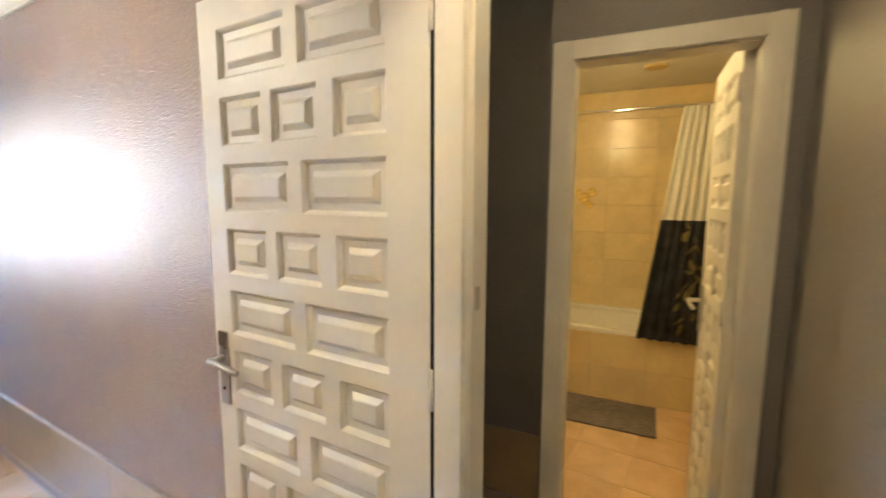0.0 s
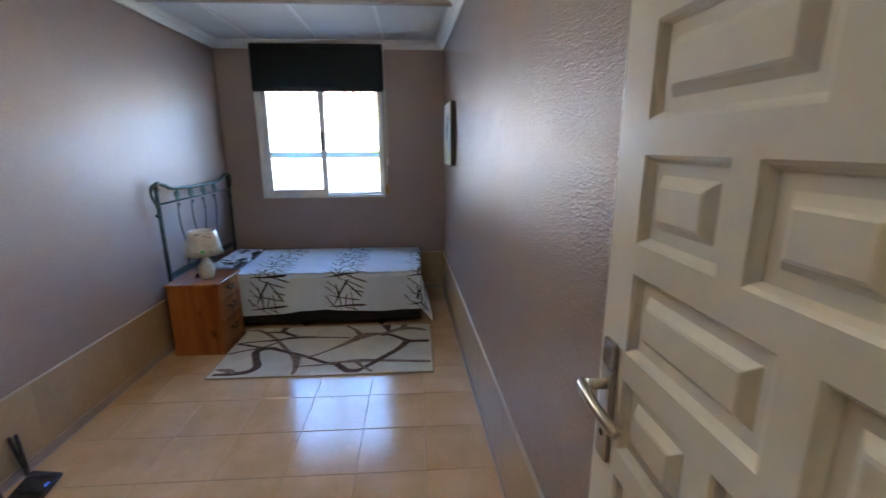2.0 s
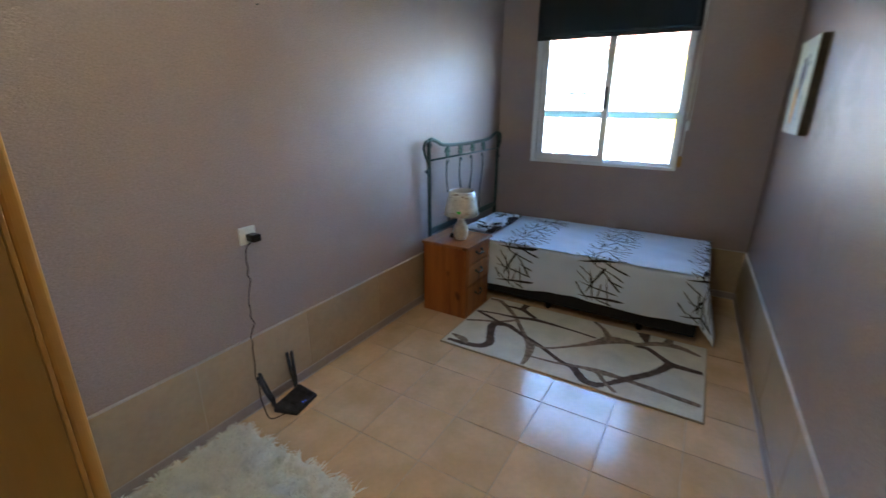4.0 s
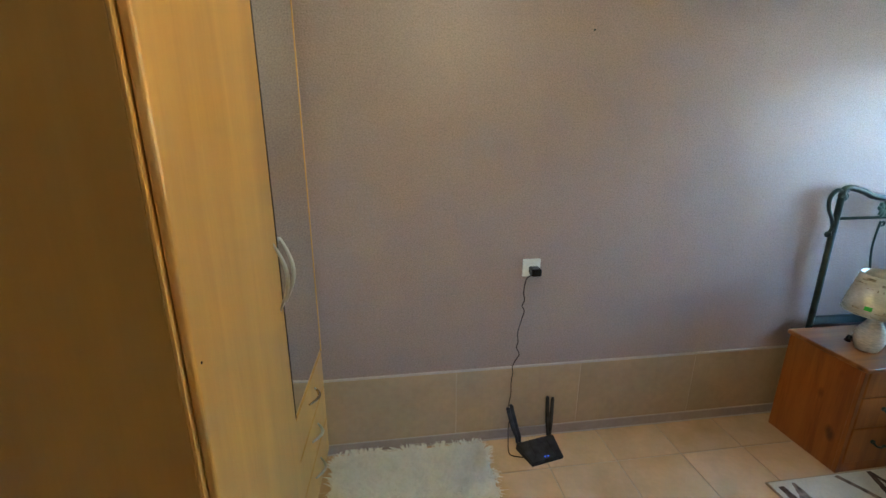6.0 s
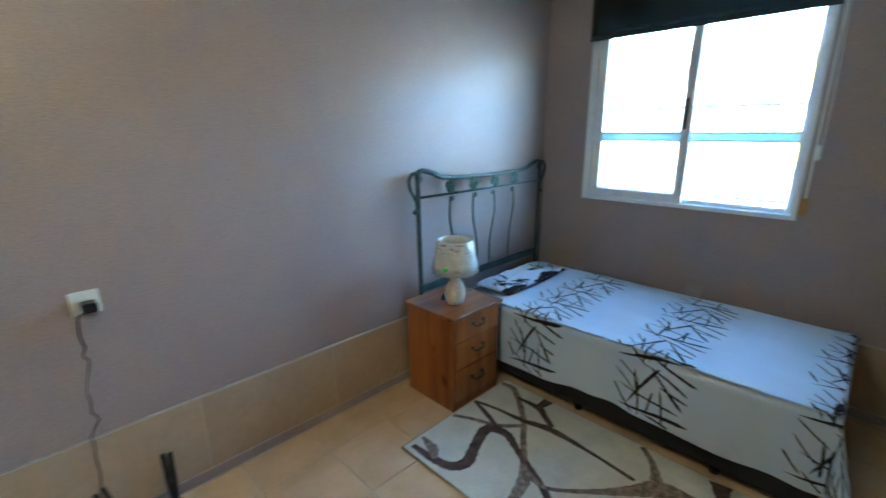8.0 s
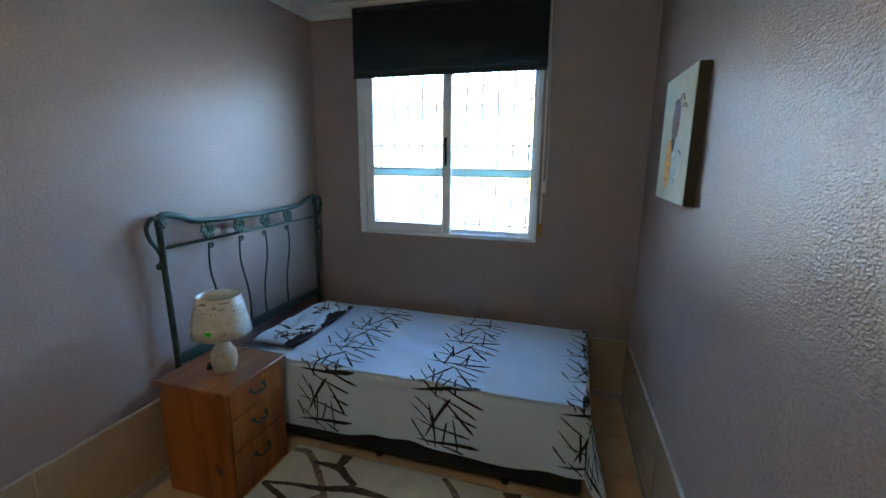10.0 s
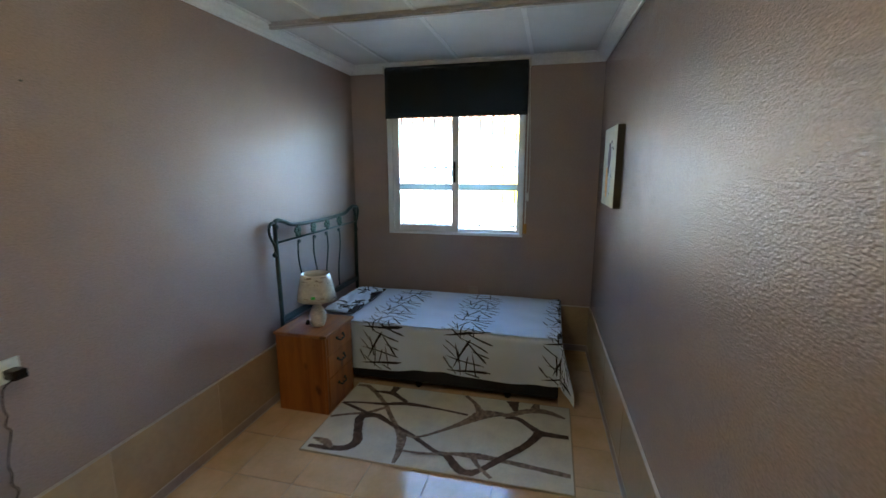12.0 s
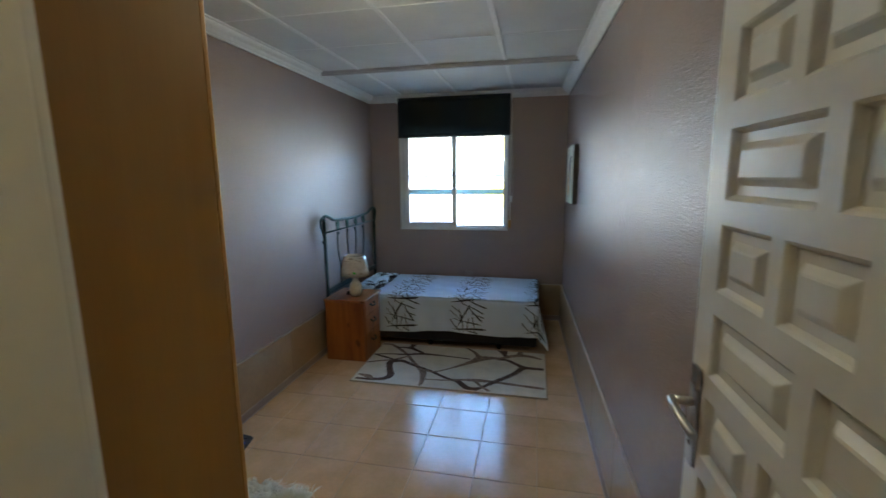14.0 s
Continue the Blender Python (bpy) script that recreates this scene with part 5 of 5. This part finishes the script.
wool.parent = fz

# ---- socket, cable and router ----
so = thing("wall_socket", pose(-2.022, LEFT, 0.905), "white wall socket with a black plug in it", "socket", "wall sockets")
bm = bbox(-0.041, 0.041, 0, 0.010, -0.041, 0.041, 0.004, 2)
part("plate", bm, M_WHITE_PLASTIC, so)
part("well", lathe(bmesh.new(), [(0.021, 0.0), (0.021, 0.002), (0.018, 0.002), (0.018, -0.001)], 20), M_WHITE_PLASTIC, so).matrix_local = pose(0, 0.0105, 0, -90)
ad = thing("power_adapter", pose(-2.024, LEFT + 0.012, 0.898), "black plug adapter in the wall socket", "adapter")
bm = bbox(-0.026, 0.018, 0, 0.055, -0.017, 0.017, 0.007, 2)
part("body", bm, M_PLASTIC, ad)
wy = LEFT + 0.02
kinks = [(-2.01, wy + 0.03, 0.885), (-1.997, wy + 0.02, 0.872), (-1.992, wy + 0.004, 0.845), (-1.988, wy, 0.79), (-1.994, wy, 0.755), (-1.984, wy, 0.725), (-1.996, wy, 0.70), (-1.985, wy, 0.655), (-1.976, wy, 0.62), (-1.970, wy, 0.585), (-1.975, wy, 0.545), (-1.969, wy, 0.515), (-1.984, wy, 0.478), (-1.968, wy + 0.004, 0.452), (-1.952, wy + 0.006, 0.418), (-1.956, wy + 0.006, 0.385), (-1.950, wy + 0.006, 0.335), (-1.952, wy + 0.006, 0.27), (-1.943, wy + 0.008, 0.20), (-1.952, wy + 0.014, 0.145), (-1.940, wy + 0.03, 0.095), (-1.936, wy + 0.05, 0.05), (-1.928, wy + 0.09, 0.008), (-1.938, wy + 0.12, 0.006), (-1.985, wy + 0.145, 0.014)]
cb = part("cable", tube(bmesh.new(), smoothline(kinks, 3), 0.0024, 6), M_PLASTIC)
tagged(cb, "thin black cable hanging from the socket to the router", "cable")
ro = thing("router", pose(-2.078, -1.022, 0.004, 0, 0, 11), "black plastic router with four antennas on the floor", "router")
bm = bmesh.new()
pts = [(-0.105, -0.055), (0.105, -0.055), (0.085, 0.075), (-0.085, 0.075)]
bot = [bm.verts.new((x, y, 0.0)) for x, y in pts]
topv = [bm.verts.new((x * 0.97, y * 0.97, 0.040 if y < 0 else 0.018)) for x, y in pts]
bm.faces.new(bot[::-1])
bm.faces.new(topv)
for k in range(4):
    bm.faces.new((bot[k], bot[(k + 1) % 4], topv[(k + 1) % 4], topv[k]))
bmesh.ops.bevel(bm, geom=bm.edges[:], offset=0.005, segments=2, affect="EDGES")
part("case", bm, M_ROUTER, ro)
for x in (-0.05, 0.05):
    part("ridge", bbox(x - 0.0015, x + 0.0015, -0.05, 0.05, -0.001, 0.001), M_ROUTER, ro).matrix_local = Matrix.Translation((0, 0.008, 0.0302)) @ Matrix.Rotation(-0.172, 4, "X")
for x, lean, back in ((-0.092, -0.012, -0.02), (-0.078, -0.006, -0.035), (0.092, 0.052, -0.02), (0.078, 0.040, -0.035)):
    bm = bmesh.new()
    secs = ((0.0, 0.006, 0.004, 0.03), (0.05, 0.0085, 0.0045, 0.06), (0.4, 0.0105, 0.005, 0.11), (0.95, 0.0095, 0.004, 0.222), (1.0, 0.006, 0.003, 0.229))
    rings = [[bm.verts.new((x + lean * f + u * hw_, -0.062 + back * f + v * ht_, z)) for u, v in ((-1, -0.5), (-0.6, -1), (0.6, -1), (1, -0.5), (1, 0.5), (0.6, 1), (-0.6, 1), (-1, 0.5))] for f, hw_, ht_, z in secs]
    for p, q in zip(rings, rings[1:]):
        for k in range(8):
            bm.faces.new((p[k], p[(k + 1) % 8], q[(k + 1) % 8], q[k]))
    bm.faces.new(rings[0][::-1])
    bm.faces.new(rings[-1])
    part("antenna", bm, M_ROUTER, ro, "flat black antenna blade")
for x in (-0.012, 0.004):
    part("indicator", bbox(x, x + 0.0035, 0.050, 0.0555, 0.0212, 0.0236), M_LED, ro, "small blue light")

sb = thing("wall_socket", pose(FAR, -0.03, 0.482, 0, 0, -90), "mauve painted wall socket above the bed under the window", "socket", "wall sockets")
part("plate", bbox(-0.041, 0.041, 0, 0.010, -0.041, 0.041, 0.004, 2), M_SKIRT, sb)
part("well", lathe(bmesh.new(), [(0.021, 0.0), (0.021, 0.002), (0.018, 0.002), (0.018, -0.001)], 20), M_SKIRT, sb).matrix_local = pose(0, 0.0105, 0, -90)

nl = thing("nail", pose(-2.217, LEFT, 1.878), "small dark iron nail in the mauve wall", "nail")
part("shank", tube(bmesh.new(), [(0, -0.01, 0), (0, 0.009, 0.001)], 0.0016, 6), M_IRON, nl)
part("head", tube(bmesh.new(), [(0, 0.008, 0.001), (0, 0.0105, 0.001)], 0.0038, 8), M_IRON, nl)

# ---- canvas on the wall ----
PXC = -4.022
cv = thing("canvas_picture", Matrix.Translation((PXC, right_y(PXC), 1.34)) @ Matrix.Rotation(math.atan(0.033), 4, "Z"), "pale canvas picture with abstract petals on the wall", "picture")
part("canvas", bbox(-0.23, 0.23, -0.042, -0.040, 0.0, 0.485), M_CANVAS, cv)
part("stretcher", bbox(-0.231, 0.231, -0.040, 0.0, -0.001, 0.486, 0.002), M_CANVAS_EDGE, cv, "dark canvas edge")


def petal(cx, cz, rx, rz, tilt, mat, name, h):
    bm = bmesh.new()
    ring = [bm.verts.new((cx + rx * math.cos(a) * math.cos(tilt) - rz * math.sin(a) * math.sin(tilt), -0.043 - h * 0.3, cz + rx * math.cos(a) * math.sin(tilt) + rz * math.sin(a) * math.cos(tilt))) for a in (2 * math.pi * k / 20 for k in range(20))]
    mid = bm.verts.new((cx, -0.043 - h, cz))
    for k in range(20):
        bm.faces.new((ring[k], ring[(k + 1) % 20], mid))
    part(name, bm, mat, cv)


petal(0.01, 0.305, 0.058, 0.085, -0.2, M_PAINT_MAUVE, "petal", 0.003)
petal(-0.005, 0.222, 0.036, 0.034, 0.3, M_CANVAS_EDGE, "petal", 0.0025)
petal(-0.055, 0.145, 0.055, 0.098, 0.06, M_PAINT_GOLD, "petal", 0.004)
petal(0.05, 0.155, 0.045, 0.10, -0.12, M_PAINT_PALE, "petal", 0.0035)
for cx, cz, r in ((0.0, 0.36, 0.03), (0.07, 0.37, 0.032), (0.12, 0.34, 0.025), (0.04, 0.07, 0.03)):
    part("drawn_curl", tube(bmesh.new(), [(cx + r * math.cos(a), -0.0435, cz + r * math.sin(a)) for a in (0.2 + 0.28 * k for k in range(10))], 0.0016, 4), M_PAINT_MAUVE, cv)
for p, q in (((-0.03, 0.21), (-0.07, 0.225)), ((0.06, 0.21), (0.13, 0.18)), ((0.03, 0.20), (-0.06, 0.19))):
    part("drawn_line", tube(bmesh.new(), [(p[0], -0.0435, p[1]), (q[0], -0.0435, q[1])], 0.0014, 4), M_PAINT_MAUVE, cv)

# ---- floor ----
fl = solid("floor", bbox(FAR, 0.97, -1.75, 5.0, -0.05, 0.0), M_GROUT, "terracotta coloured ceramic floor tiles with sandy joints", "floor")
PITCH = 0.33
TX, TY = -2.42, 0.068
ft = mesh_of(bbox(0.0024, PITCH - 0.0024, 0.0024, PITCH - 0.0024, -0.004, 0.0028, 0.0014), "tile")
ft.materials.append(M_TILE)
for i in range(-8, 12):
    for j in range(-7, 15):
        x, y = TX + i * PITCH, TY + j * PITCH
        if x < FAR - PITCH or x > 0.97 or (x < -1.7 and y > 1.15) or y < -1.75:
            continue
        if x + PITCH > 0.97:
            continue
        if y < LEFT - PITCH and x < -0.4:
            continue
        if y > 4.6:
            continue
        o = new("tile", ft)
        o.parent = fl
        o.location = (x, y, 0.0)
        o.rotation_euler = (0.0012 * math.sin(i * 7.1 + j * 3.3), 0.0012 * math.cos(i * 2.7 + j * 5.1), 0)
